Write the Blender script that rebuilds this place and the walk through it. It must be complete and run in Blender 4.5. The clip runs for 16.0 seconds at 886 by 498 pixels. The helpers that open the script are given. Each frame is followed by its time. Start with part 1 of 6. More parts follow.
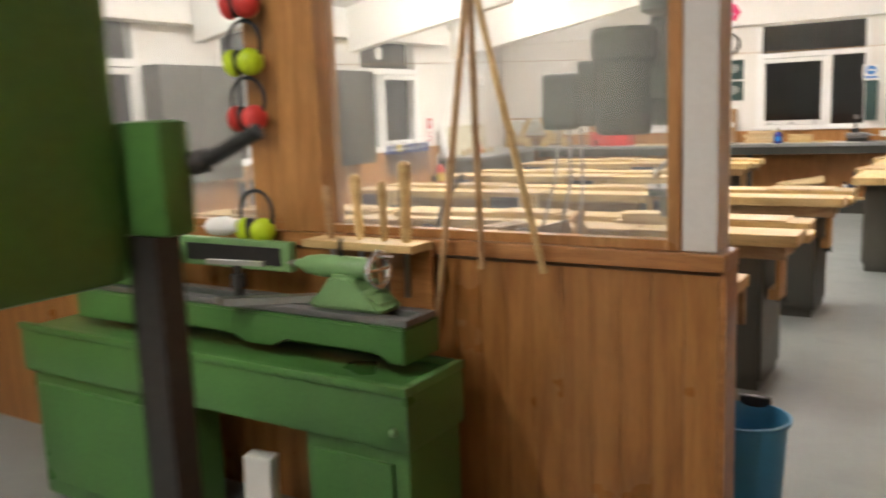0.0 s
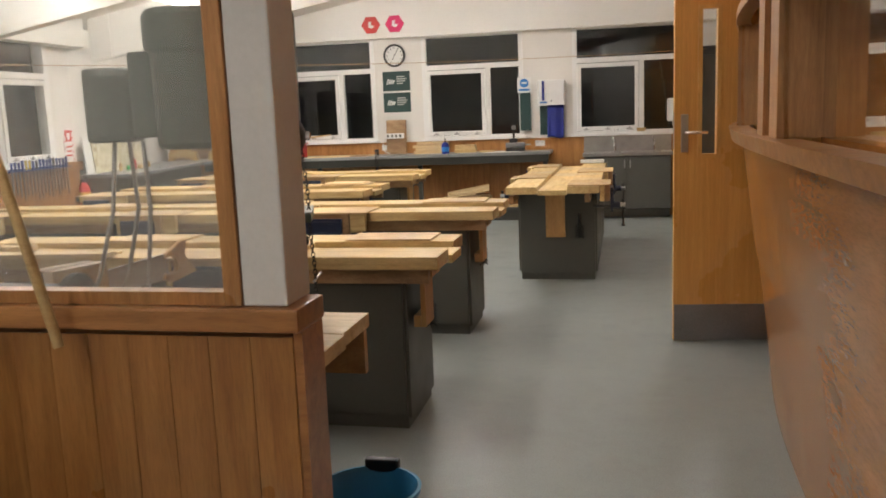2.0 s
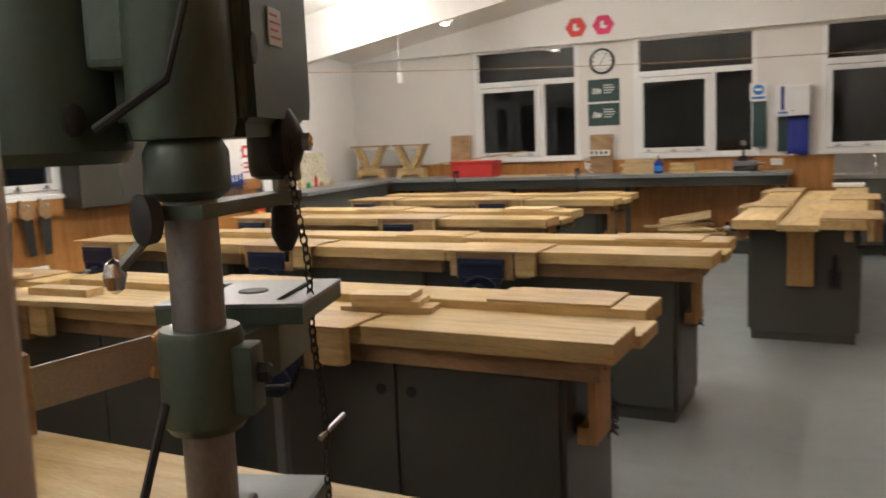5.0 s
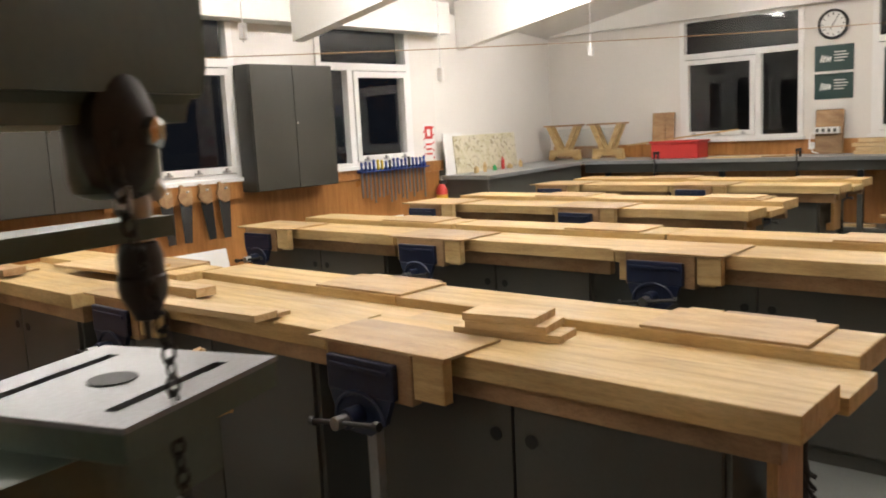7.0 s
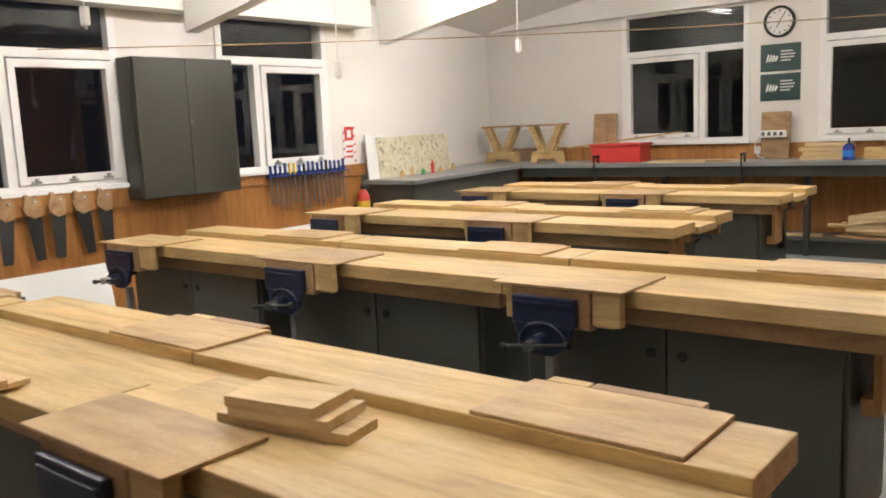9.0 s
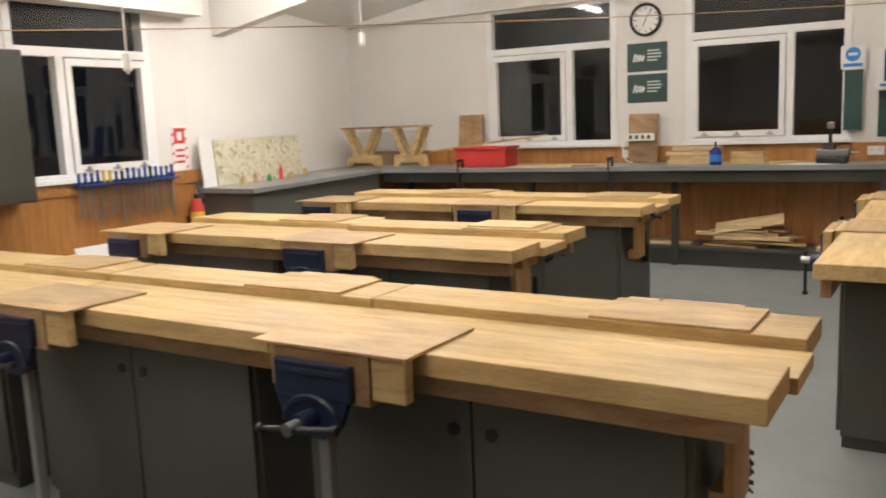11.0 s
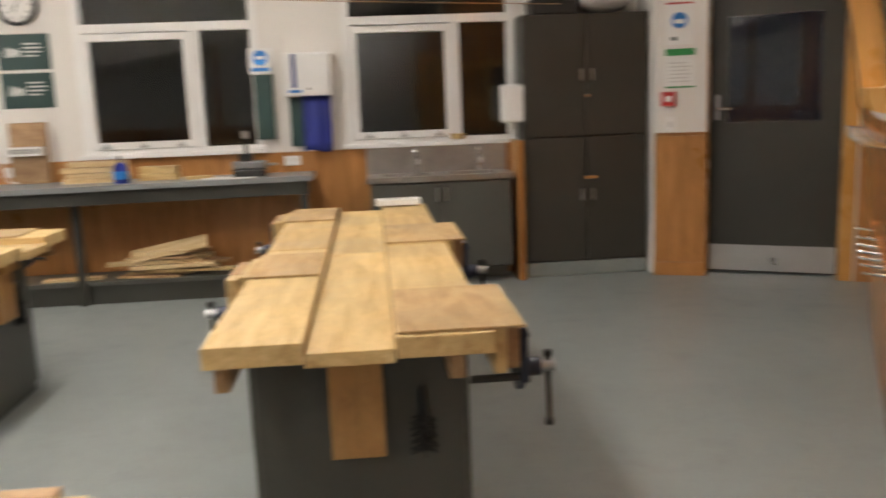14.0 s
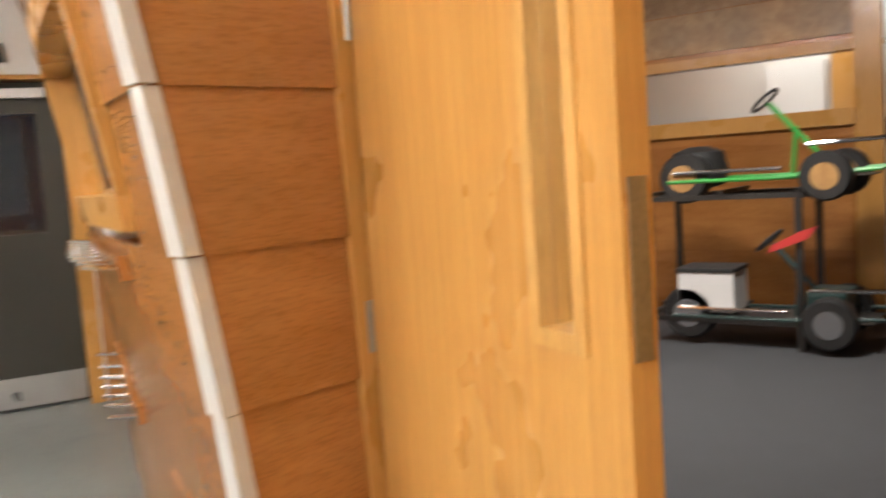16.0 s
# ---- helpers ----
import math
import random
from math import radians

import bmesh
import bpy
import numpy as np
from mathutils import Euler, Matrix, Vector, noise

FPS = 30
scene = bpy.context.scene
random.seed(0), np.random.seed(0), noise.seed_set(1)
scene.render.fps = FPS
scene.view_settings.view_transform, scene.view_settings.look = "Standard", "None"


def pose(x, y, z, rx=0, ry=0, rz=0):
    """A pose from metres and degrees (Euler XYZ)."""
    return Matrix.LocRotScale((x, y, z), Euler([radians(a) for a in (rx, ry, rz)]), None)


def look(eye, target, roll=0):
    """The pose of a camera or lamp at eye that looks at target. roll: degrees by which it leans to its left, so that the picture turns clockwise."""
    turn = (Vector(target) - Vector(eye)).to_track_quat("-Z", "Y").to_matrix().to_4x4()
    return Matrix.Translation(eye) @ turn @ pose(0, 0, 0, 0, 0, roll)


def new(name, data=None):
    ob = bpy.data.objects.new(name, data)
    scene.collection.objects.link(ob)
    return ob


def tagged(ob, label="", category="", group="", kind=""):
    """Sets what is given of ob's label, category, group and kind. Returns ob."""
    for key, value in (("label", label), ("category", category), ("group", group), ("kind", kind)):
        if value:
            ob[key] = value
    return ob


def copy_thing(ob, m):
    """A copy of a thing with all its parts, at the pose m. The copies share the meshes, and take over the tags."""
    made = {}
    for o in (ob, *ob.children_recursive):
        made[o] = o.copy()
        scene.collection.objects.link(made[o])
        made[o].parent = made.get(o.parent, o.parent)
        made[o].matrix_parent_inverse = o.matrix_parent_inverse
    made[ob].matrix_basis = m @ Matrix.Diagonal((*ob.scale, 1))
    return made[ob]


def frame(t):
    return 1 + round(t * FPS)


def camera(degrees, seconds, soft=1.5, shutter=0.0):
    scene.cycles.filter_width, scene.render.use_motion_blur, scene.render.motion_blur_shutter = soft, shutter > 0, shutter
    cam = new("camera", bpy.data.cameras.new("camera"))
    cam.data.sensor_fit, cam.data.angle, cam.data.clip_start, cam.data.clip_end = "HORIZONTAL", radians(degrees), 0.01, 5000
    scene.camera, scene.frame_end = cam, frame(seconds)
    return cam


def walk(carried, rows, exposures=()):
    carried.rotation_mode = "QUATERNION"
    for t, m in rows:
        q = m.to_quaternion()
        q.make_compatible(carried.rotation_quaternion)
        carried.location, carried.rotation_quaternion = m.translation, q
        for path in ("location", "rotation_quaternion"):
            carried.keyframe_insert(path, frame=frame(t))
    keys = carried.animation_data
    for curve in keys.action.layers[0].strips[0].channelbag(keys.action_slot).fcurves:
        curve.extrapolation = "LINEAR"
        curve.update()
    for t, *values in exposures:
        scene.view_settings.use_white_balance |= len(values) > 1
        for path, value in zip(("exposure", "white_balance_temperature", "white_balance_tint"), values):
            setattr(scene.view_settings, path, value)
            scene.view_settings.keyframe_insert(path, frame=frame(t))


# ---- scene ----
cam = camera(55.7, 16.0, soft=1.8, shutter=0.5)
PATH = [
    (0, (0.201, 0.657, 1.381), (-0.87, 2.316, 1.062), -2.3),
    (0.5, (0.188, 0.842, 1.362), (-0.609, 2.646, 1.028), -4.5),
    (1, (0.283, 0.976, 1.364), (-0.239, 2.882, 1.057), -4.3),
    (1.5, (0.3, 1.182, 1.361), (-0.162, 3.103, 1.053), -2.3),
    (2, (0.273, 1.344, 1.353), (-0.152, 3.272, 1.034), -2.2),
    (2.5, (0.202, 1.521, 1.37), (-0.22, 3.457, 1.102), -3.8),
    (3, (0.186, 1.704, 1.354), (-0.297, 3.621, 1.049), -4.3),
    (3.2, (0.19, 1.804, 1.34), (-0.291, 3.718, 1.02), -4.0),
    (5.5, (0.059, 2.753, 1.295), (-1.02, 4.419, 1.048), -2.4),
    (6, (0.039, 2.877, 1.285), (-1.191, 4.427, 0.995), -3.2),
    (6.5, (0.012, 3.005, 1.292), (-1.266, 4.514, 0.992), -3.1),
    (7, (-0.005, 3.176, 1.3), (-1.318, 4.658, 1.016), -3.0),
    (7.5, (0.006, 3.354, 1.301), (-1.413, 4.728, 0.984), -1.9),
    (8, (0.009, 3.526, 1.298), (-1.353, 4.951, 0.959), -2.4),
    (8.5, (-0.052, 3.701, 1.297), (-1.326, 5.212, 0.993), -1.7),
    (9, (-0.102, 3.866, 1.306), (-1.35, 5.401, 1.014), -2.6),
    (9.5, (-0.115, 4.084, 1.298), (-1.382, 5.598, 0.978), -1.0),
    (9.7, (-0.124, 4.155, 1.295), (-1.376, 5.683, 0.98), -0.8),
    (11.8, (-0.253, 4.889, 1.322), (-1.147, 6.649, 1.001), -2.1),
    (12, (-0.268, 4.962, 1.319), (-1.122, 6.742, 0.997), -1.6),
    (12.5, (-0.308, 5.147, 1.33), (-0.932, 7.018, 1.002), -1.6),
    (13, (-0.306, 5.323, 1.329), (-0.716, 7.248, 0.972), -2.4),
    (13.5, (-0.254, 5.54, 1.332), (-0.444, 7.506, 1.015), -2.2),
    (14, (-0.187, 5.705, 1.33), (-0.03, 7.669, 0.983), -2.2),
    (14.5, (-0.128, 5.898, 1.329), (0.518, 7.761, 0.998), -2.9),
    (15, (-0.051, 6.027, 1.328), (0.908, 7.754, 1.009), -4.7),
    (15.5, (0.067, 6.14, 1.327), (1.375, 7.628, 1.051), -4.7),
    (16, (0.183, 6.21, 1.331), (1.778, 7.402, 1.138), -4.0),
]
EXPO = [(0.0, 0.45), (0.6, 0.14), (1.0, 0.05), (2.5, -0.10), (5.0, -0.45), (6.2, -0.42), (6.9, -0.22), (9.0, -0.22), (13.0, -0.20), (14.5, 0.0), (15.0, 0.10), (15.5, 0.5), (16.0, 0.62)]
walk(cam, [(t, look(eye, target, roll)) for t, eye, target, roll in PATH], EXPO)

# ---- light ----
world = bpy.data.worlds.new("night")
scene.world = world
world.use_nodes = True
world.node_tree.nodes["Background"].inputs[0].default_value = (0.012, 0.014, 0.02, 1)
world.node_tree.nodes["Background"].inputs[1].default_value = 0.5
TUBE_WATTS = 6.0
LOBBY_WATTS = 60.0
WARM = (1.0, 0.94, 0.88)


# ---- materials ----
def shader(name):
    m = bpy.data.materials.new(name)
    m.use_nodes = True
    n, l = m.node_tree.nodes, m.node_tree.links
    return m, n, l, n["Principled BSDF"]


def ramp(n, l, fac, stops):
    r = n.new("ShaderNodeValToRGB")
    e = r.color_ramp.elements
    e[0].position, e[0].color = stops[0][0], (*stops[0][1], 1)
    e[1].position, e[1].color = stops[-1][0], (*stops[-1][1], 1)
    for p, c in stops[1:-1]:
        q = e.new(p)
        q.color = (*c, 1)
    l.new(fac, r.inputs[0])
    return r.outputs[0]


def coords(n, l, scale, shift=True):
    c = n.new("ShaderNodeTexCoord")
    mp = n.new("ShaderNodeMapping")
    mp.inputs["Scale"].default_value = scale
    l.new(c.outputs["Object"], mp.inputs[0])
    if shift:
        o = n.new("ShaderNodeObjectInfo")
        k = n.new("ShaderNodeMath")
        k.operation = "MULTIPLY"
        k.inputs[1].default_value = 37.0
        l.new(o.outputs["Random"], k.inputs[0])
        l.new(k.outputs[0], mp.inputs["Location"])
    return mp.outputs[0]


def noise_tex(n, l, vec, scale, detail=4.0, rough=0.55, distort=0.0):
    t = n.new("ShaderNodeTexNoise")
    t.inputs["Scale"].default_value, t.inputs["Detail"].default_value = scale, detail
    t.inputs["Roughness"].default_value, t.inputs["Distortion"].default_value = rough, distort
    l.new(vec, t.inputs["Vector"])
    return t.outputs["Fac"]


def bump(n, l, b, fac, strength, dist=0.002):
    u = n.new("ShaderNodeBump")
    u.inputs["Strength"].default_value, u.inputs["Distance"].default_value = strength, dist
    l.new(fac, u.inputs["Height"])
    l.new(u.outputs[0], b.inputs["Normal"])


def mult(n, l, a, b, fac=1.0):
    m = n.new("ShaderNodeMix")
    m.data_type, m.blend_type = "RGBA", "MULTIPLY"
    m.inputs[0].default_value = fac
    l.new(a, m.inputs[6])
    l.new(b, m.inputs[7])
    return m.outputs[2]


def plain(name, colour, rough=0.5, metal=0.0, vary=0.12, scale=6.0, relief=0.05):
    """Paint, plastic or metal with cloudy variation, fine grain and uneven gloss."""
    m, n, l, b = shader(name)
    v = coords(n, l, (1, 1, 1))
    big, fine = noise_tex(n, l, v, scale * 0.4, 3), noise_tex(n, l, v, scale * 14, 5, 0.7)
    lo, hi = [c * (1 - vary) for c in colour], [min(1.0, c * (1 + vary)) for c in colour]
    c = ramp(n, l, big, [(0.3, lo), (0.7, hi)])
    g = ramp(n, l, fine, [(0.3, [1 - vary] * 3), (0.6, [1.0] * 3)])
    l.new(mult(n, l, c, g), b.inputs["Base Color"])
    r = ramp(n, l, big, [(0.3, [max(0.03, rough * 0.8)] * 3), (0.7, [min(1, rough * 1.2)] * 3)])
    l.new(r, b.inputs["Roughness"])
    b.inputs["Metallic"].default_value = metal
    bump(n, l, b, fine, relief)
    return m


def wood(name, dark, mid, light, grain=(1.2, 14, 14), rough=0.45, stain=0.25, rings=1.0, low=0.92):
    """Timber: long grain along the axis with the small scale, pores, and blotches."""
    m, n, l, b = shader(name)
    v = coords(n, l, grain)
    g = noise_tex(n, l, v, 2.2 * rings, 6, 0.6, 0.6)
    pores = noise_tex(n, l, coords(n, l, [k * 5 for k in grain]), 6.0, 4, 0.7)
    blot = noise_tex(n, l, coords(n, l, (1, 1, 1)), 2.5, 4)
    c = ramp(n, l, g, [(0.32, dark), (0.5, mid), (0.68, light)])
    p = ramp(n, l, pores, [(0.35, [0.8] * 3), (0.55, [1.0] * 3)])
    s = ramp(n, l, blot, [(0.35, [1 - stain] * 3), (0.62, [1.0] * 3)])
    o = n.new("ShaderNodeObjectInfo")
    tone = ramp(n, l, o.outputs["Random"], [(0.0, [low, low * 0.97, low * 0.95]), (1.0, [1.05] * 3)])
    l.new(mult(n, l, mult(n, l, mult(n, l, c, p), s), tone), b.inputs["Base Color"])
    l.new(ramp(n, l, blot, [(0.3, [rough * 0.75] * 3), (0.7, [min(1, rough * 1.25)] * 3)]), b.inputs["Roughness"])
    bump(n, l, b, pores, 0.12, 0.001)
    return m


def floor_vinyl():
    m, n, l, b = shader("floor_vinyl")
    v = coords(n, l, (1, 1, 1), False)
    big, mid = noise_tex(n, l, v, 0.7, 5, 0.6), noise_tex(n, l, v, 5, 6, 0.65)
    speck = noise_tex(n, l, v, 160, 2, 0.8)
    c = ramp(n, l, big, [(0.3, (0.215, 0.240, 0.232)), (0.7, (0.280, 0.305, 0.295))])
    d = ramp(n, l, mid, [(0.28, [0.72] * 3), (0.5, [1.0] * 3)])
    e = ramp(n, l, speck, [(0.35, [0.82] * 3), (0.6, [1.06] * 3)])
    l.new(mult(n, l, mult(n, l, c, d, 0.6), e), b.inputs["Base Color"])
    l.new(ramp(n, l, mid, [(0.3, [0.30] * 3), (0.7, [0.46] * 3)]), b.inputs["Roughness"])
    bump(n, l, b, speck, 0.05, 0.0008)
    return m


def glass_mat(name, tint=(0.95, 0.97, 0.96), rough=0.0):
    m, n, l, b = shader(name)
    b.inputs["Base Color"].default_value = (*tint, 1)
    b.inputs["Transmission Weight"].default_value = 1.0
    b.inputs["Roughness"].default_value = rough
    b.inputs["IOR"].default_value = 1.45
    return m


def emit(name, colour, strength):
    m, n, l, b = shader(name)
    b.inputs["Base Color"].default_value = (0.8, 0.8, 0.8, 1)
    b.inputs["Emission Color"].default_value = (*colour, 1)
    b.inputs["Emission Strength"].default_value = strength
    return m


def blotched(name, colours, scale):
    """A surface spattered with paint and glue."""
    m, n, l, b = shader(name)
    v = coords(n, l, (1, 1, 1))
    a, d = noise_tex(n, l, v, scale, 6, 0.7, 1.2), noise_tex(n, l, v, scale * 3.1, 4, 0.6, 2.0)
    c = ramp(n, l, a, [(0.3 + 0.4 * i / (len(colours) - 1), c) for i, c in enumerate(colours)])
    g = ramp(n, l, d, [(0.36, (0.35, 0.3, 0.22)), (0.46, (1, 1, 1))])
    l.new(mult(n, l, c, g, 0.8), b.inputs["Base Color"])
    b.inputs["Roughness"].default_value = 0.6
    bump(n, l, b, a, 0.2)
    return m


M_WALL = plain("white_wall_paint", (0.73, 0.71, 0.675), 0.5, vary=0.03, scale=3)
M_BEAM = plain("white_beam_paint", (0.76, 0.75, 0.72), 0.45, vary=0.03, scale=3)
M_FRAME = plain("white_window_paint", (0.80, 0.80, 0.79), 0.35, vary=0.03)
M_FLOOR = floor_vinyl()
M_CARPET = plain("charcoal_carpet", (0.07, 0.072, 0.078), 0.95, vary=0.2, scale=20, relief=0.5)
M_BENCH = wood("bench_pine", (0.50, 0.325, 0.130), (0.635, 0.45, 0.20), (0.72, 0.54, 0.265), (1.2, 11, 11), 0.5)
M_PAD = wood("worn_plywood", (0.34, 0.19, 0.09), (0.45, 0.28, 0.14), (0.53, 0.355, 0.19), (2.5, 6, 6), 0.5, 0.35)
M_PADV = wood("bench_pad", (0.45, 0.285, 0.125), (0.575, 0.39, 0.185), (0.65, 0.47, 0.24), (2.0, 9, 9), 0.5, 0.3, 1.0, 0.80)
M_TOOL = plain("tool_blue", (0.02, 0.05, 0.22), 0.4, vary=0.1)
M_RAW = wood("raw_pine", (0.58, 0.40, 0.20), (0.70, 0.52, 0.28), (0.78, 0.61, 0.36), (1.5, 16, 16), 0.6, 0.12)
M_DADO = wood("dado_veneer", (0.34, 0.145, 0.040), (0.44, 0.20, 0.058), (0.52, 0.25, 0.08), (10, 10, 0.9), 0.35, 0.15)
M_TRIM = wood("rail_timber", (0.28, 0.12, 0.036), (0.38, 0.17, 0.055), (0.46, 0.22, 0.075), (1.0, 16, 16), 0.35, 0.2)
M_POST = wood("post_timber", (0.30, 0.135, 0.04), (0.42, 0.20, 0.065), (0.50, 0.26, 0.09), (14, 14, 1.0), 0.35, 0.2)
M_TNG = wood("lining_board", (0.25, 0.105, 0.028), (0.34, 0.15, 0.042), (0.42, 0.20, 0.06), (11, 11, 0.8), 0.32, 0.15)
M_POD = wood("okoume_plywood", (0.345, 0.142, 0.038), (0.405, 0.172, 0.049), (0.455, 0.198, 0.06), (0.9, 0.9, 6), 0.2, 0.1, 0.7, 0.88)
M_BEAD = wood("bead_timber", (0.56, 0.30, 0.085), (0.64, 0.36, 0.11), (0.70, 0.42, 0.14), (9, 9, 1.0), 0.35, 0.1)
M_HOOK = wood("hook_plywood", (0.40, 0.21, 0.07), (0.50, 0.28, 0.10), (0.57, 0.34, 0.14), (6, 6, 1.2), 0.5, 0.2)
M_DOOR = wood("door_veneer", (0.54, 0.272, 0.068), (0.585, 0.30, 0.079), (0.65, 0.35, 0.10), (26, 26, 0.55), 0.3, 0.06)
_links = M_DOOR.node_tree.links
for _link in [q for q in _links if q.to_socket.name == "Normal"]:
    _links.remove(_link)
M_GREY = plain("grey_laminate", (0.072, 0.072, 0.062), 0.42, vary=0.08)
M_DARK = plain("dark_grey_enamel", (0.037, 0.036, 0.029), 0.38, vary=0.10)
M_TOP = plain("grey_worktop", (0.24, 0.25, 0.255), 0.35, vary=0.12)
M_GREEN = plain("machine_green", (0.060, 0.165, 0.040), 0.32, vary=0.18, scale=5)
M_GREEN2 = plain("light_machine_green", (0.16, 0.30, 0.12), 0.4, vary=0.15)
M_DRILL = plain("drill_green_grey", (0.060, 0.085, 0.062), 0.4, vary=0.15)
M_STEEL = plain("worn_steel", (0.42, 0.42, 0.42), 0.35, 1.0, vary=0.2, scale=9)
M_CAST = plain("ground_cast_iron", (0.25, 0.25, 0.26), 0.42, 0.8, vary=0.2, scale=7)
M_TABLE = plain("ground_iron_table", (0.19, 0.19, 0.205), 0.40, 0.35, vary=0.22, scale=9)
M_CHROME = plain("chrome", (0.75, 0.75, 0.75), 0.12, 1.0, vary=0.04)
M_BLACK = plain("black_rubber", (0.018, 0.018, 0.018), 0.6, vary=0.2)
M_IRON = plain("dark_iron", (0.04, 0.038, 0.036), 0.5, 0.5, vary=0.25)
M_BLUE = plain("vise_blue", (0.010, 0.018, 0.050), 0.4, vary=0.25)
M_BIN = plain("blue_plastic", (0.035, 0.22, 0.42), 0.4, vary=0.06)
M_CLOTH = plain("blue_towel", (0.02, 0.03, 0.22), 0.8, vary=0.15, scale=10)
M_RED = plain("red_plastic", (0.55, 0.04, 0.035), 0.4, vary=0.1)
M_LIME = plain("lime_plastic", (0.50, 0.68, 0.02), 0.4, vary=0.06)
M_WHITE = plain("white_plastic", (0.78, 0.78, 0.77), 0.35, vary=0.04)
M_PAPER = plain("white_paper", (0.78, 0.78, 0.76), 0.7, vary=0.03)
M_ALU = plain("aluminium", (0.62, 0.62, 0.62), 0.32, 0.9, vary=0.08)
M_STRIP = plain("white_edge_strip", (0.62, 0.61, 0.59), 0.45, vary=0.06)
M_SIGN = plain("dark_green_sign", (0.022, 0.055, 0.052), 0.35, vary=0.08)
M_BLUESIGN = plain("blue_sign", (0.02, 0.19, 0.55), 0.4, vary=0.05)
M_GREENSIGN = plain("green_sign", (0.03, 0.28, 0.08), 0.4, vary=0.05)
M_PINK = plain("pink_sign", (0.60, 0.03, 0.13), 0.4, vary=0.05)
M_SPATTER = blotched("spattered_board", [(0.45, 0.38, 0.24), (0.62, 0.58, 0.46), (0.50, 0.46, 0.30), (0.70, 0.68, 0.58)], 4.0)
M_GLASS = glass_mat("window_glass")
M_DUSTY = glass_mat("dusty_glass", (0.95, 0.97, 0.95), 0.0)
_n, _l = M_DUSTY.node_tree.nodes, M_DUSTY.node_tree.links
_film, _mix = _n.new("ShaderNodeBsdfDiffuse"), _n.new("ShaderNodeMixShader")
_film.inputs[0].default_value = (0.8, 0.8, 0.78, 1)
_l.new(ramp(_n, _l, noise_tex(_n, _l, coords(_n, _l, (1, 1, 1), False), 2.2, 5), [(0.3, [0.07] * 3), (0.7, [0.16] * 3)]), _mix.inputs[0])
_l.new(_n["Principled BSDF"].outputs[0], _mix.inputs[1])
_l.new(_film.outputs[0], _mix.inputs[2])
_l.new(_mix.outputs[0], _n["Material Output"].inputs["Surface"])
M_YELLOW = plain("yellow_paint", (0.65, 0.45, 0.04), 0.45, vary=0.1)
M_KART = plain("kart_green", (0.04, 0.36, 0.06), 0.35, vary=0.1)
M_TUBE = emit("fluorescent_tube", WARM, 165.0)
# glow of the ceiling panels added in the next room
M_DIFFUSER = emit("fill_panel", WARM, 9.0)
M_NIGHT = plain("night_cladding", (0.02, 0.02, 0.022), 0.9)


# ---- building helpers ----
def box(bm, x0, x1, y0, y1, z0, z1, bev=0.0):
    vs = [bm.verts.new(p) for p in ((x0, y0, z0), (x1, y0, z0), (x1, y1, z0), (x0, y1, z0), (x0, y0, z1), (x1, y0, z1), (x1, y1, z1), (x0, y1, z1))]
    fs = [bm.faces.new([vs[i] for i in f]) for f in ((3, 2, 1, 0), (4, 5, 6, 7), (0, 1, 5, 4), (1, 2, 6, 5), (2, 3, 7, 6), (3, 0, 4, 7))]
    if bev:
        es = list({e for f in fs for e in f.edges})
        bmesh.ops.bevel(bm, geom=es, offset=bev, segments=2, affect="EDGES", profile=0.6)
    return bm


def ring(bm, c, u, v, r, seg):
    return [bm.verts.new(c + (u * math.cos(2 * math.pi * i / seg) + v * math.sin(2 * math.pi * i / seg)) * r) for i in range(seg)]


def skin(bm, a, b):
    for i in range(len(a)):
        k = (i + 1) % len(a)
        bm.faces.new((a[i], a[k], b[k], b[i]))


def axes(d):
    d = Vector(d).normalized()
    u = d.orthogonal().normalized()
    return u, d.cross(u)


def cyl(bm, p, q, r, seg=14, r2=None, caps=True):
    p, q = Vector(p), Vector(q)
    u, v = axes(q - p)
    a, b = ring(bm, p, u, v, r, seg), ring(bm, q, u, v, r if r2 is None else r2, seg)
    skin(bm, a, b)
    if caps:
        bm.faces.new(a[::-1])
        bm.faces.new(b)
    return bm


def tube(bm, pts, r, seg=8):
    pts = [Vector(p) for p in pts]
    last = None
    u, v = axes(pts[1] - pts[0])
    for i, p in enumerate(pts):
        d = (pts[min(i + 1, len(pts) - 1)] - pts[max(i - 1, 0)]).normalized()
        u = (u - d * u.dot(d)).normalized()
        a = ring(bm, p, u, d.cross(u), r, seg)
        if last:
            skin(bm, last, a)
        else:
            bm.faces.new(a[::-1])
        last = a
    bm.faces.new(last)
    return bm


def turned(bm, prof, c=(0, 0, 0), axis=(0, 0, 1), seg=20):
    """A solid of revolution: prof is (radius, height along the axis)."""
    c, d = Vector(c), Vector(axis).normalized()
    u, v = axes(d)
    last = None
    for r, h in prof:
        a = ring(bm, c + d * h, u, v, max(r, 0.0005), seg)
        if last:
            skin(bm, last, a)
        else:
            bm.faces.new(a[::-1])
        last = a
    bm.faces.new(last)
    return bm


def plate(bm, outline, z0, z1, frame_of=None):
    """An outline in the plane, given thickness; frame_of turns (a, b, c) into a place."""
    f = frame_of or (lambda a, b, c: (a, b, c))
    lo = [bm.verts.new(f(a, b, z0)) for a, b in outline]
    hi = [bm.verts.new(f(a, b, z1)) for a, b in outline]
    skin(bm, lo, hi)
    bm.faces.new(lo[::-1])
    bm.faces.new(hi)
    return bm


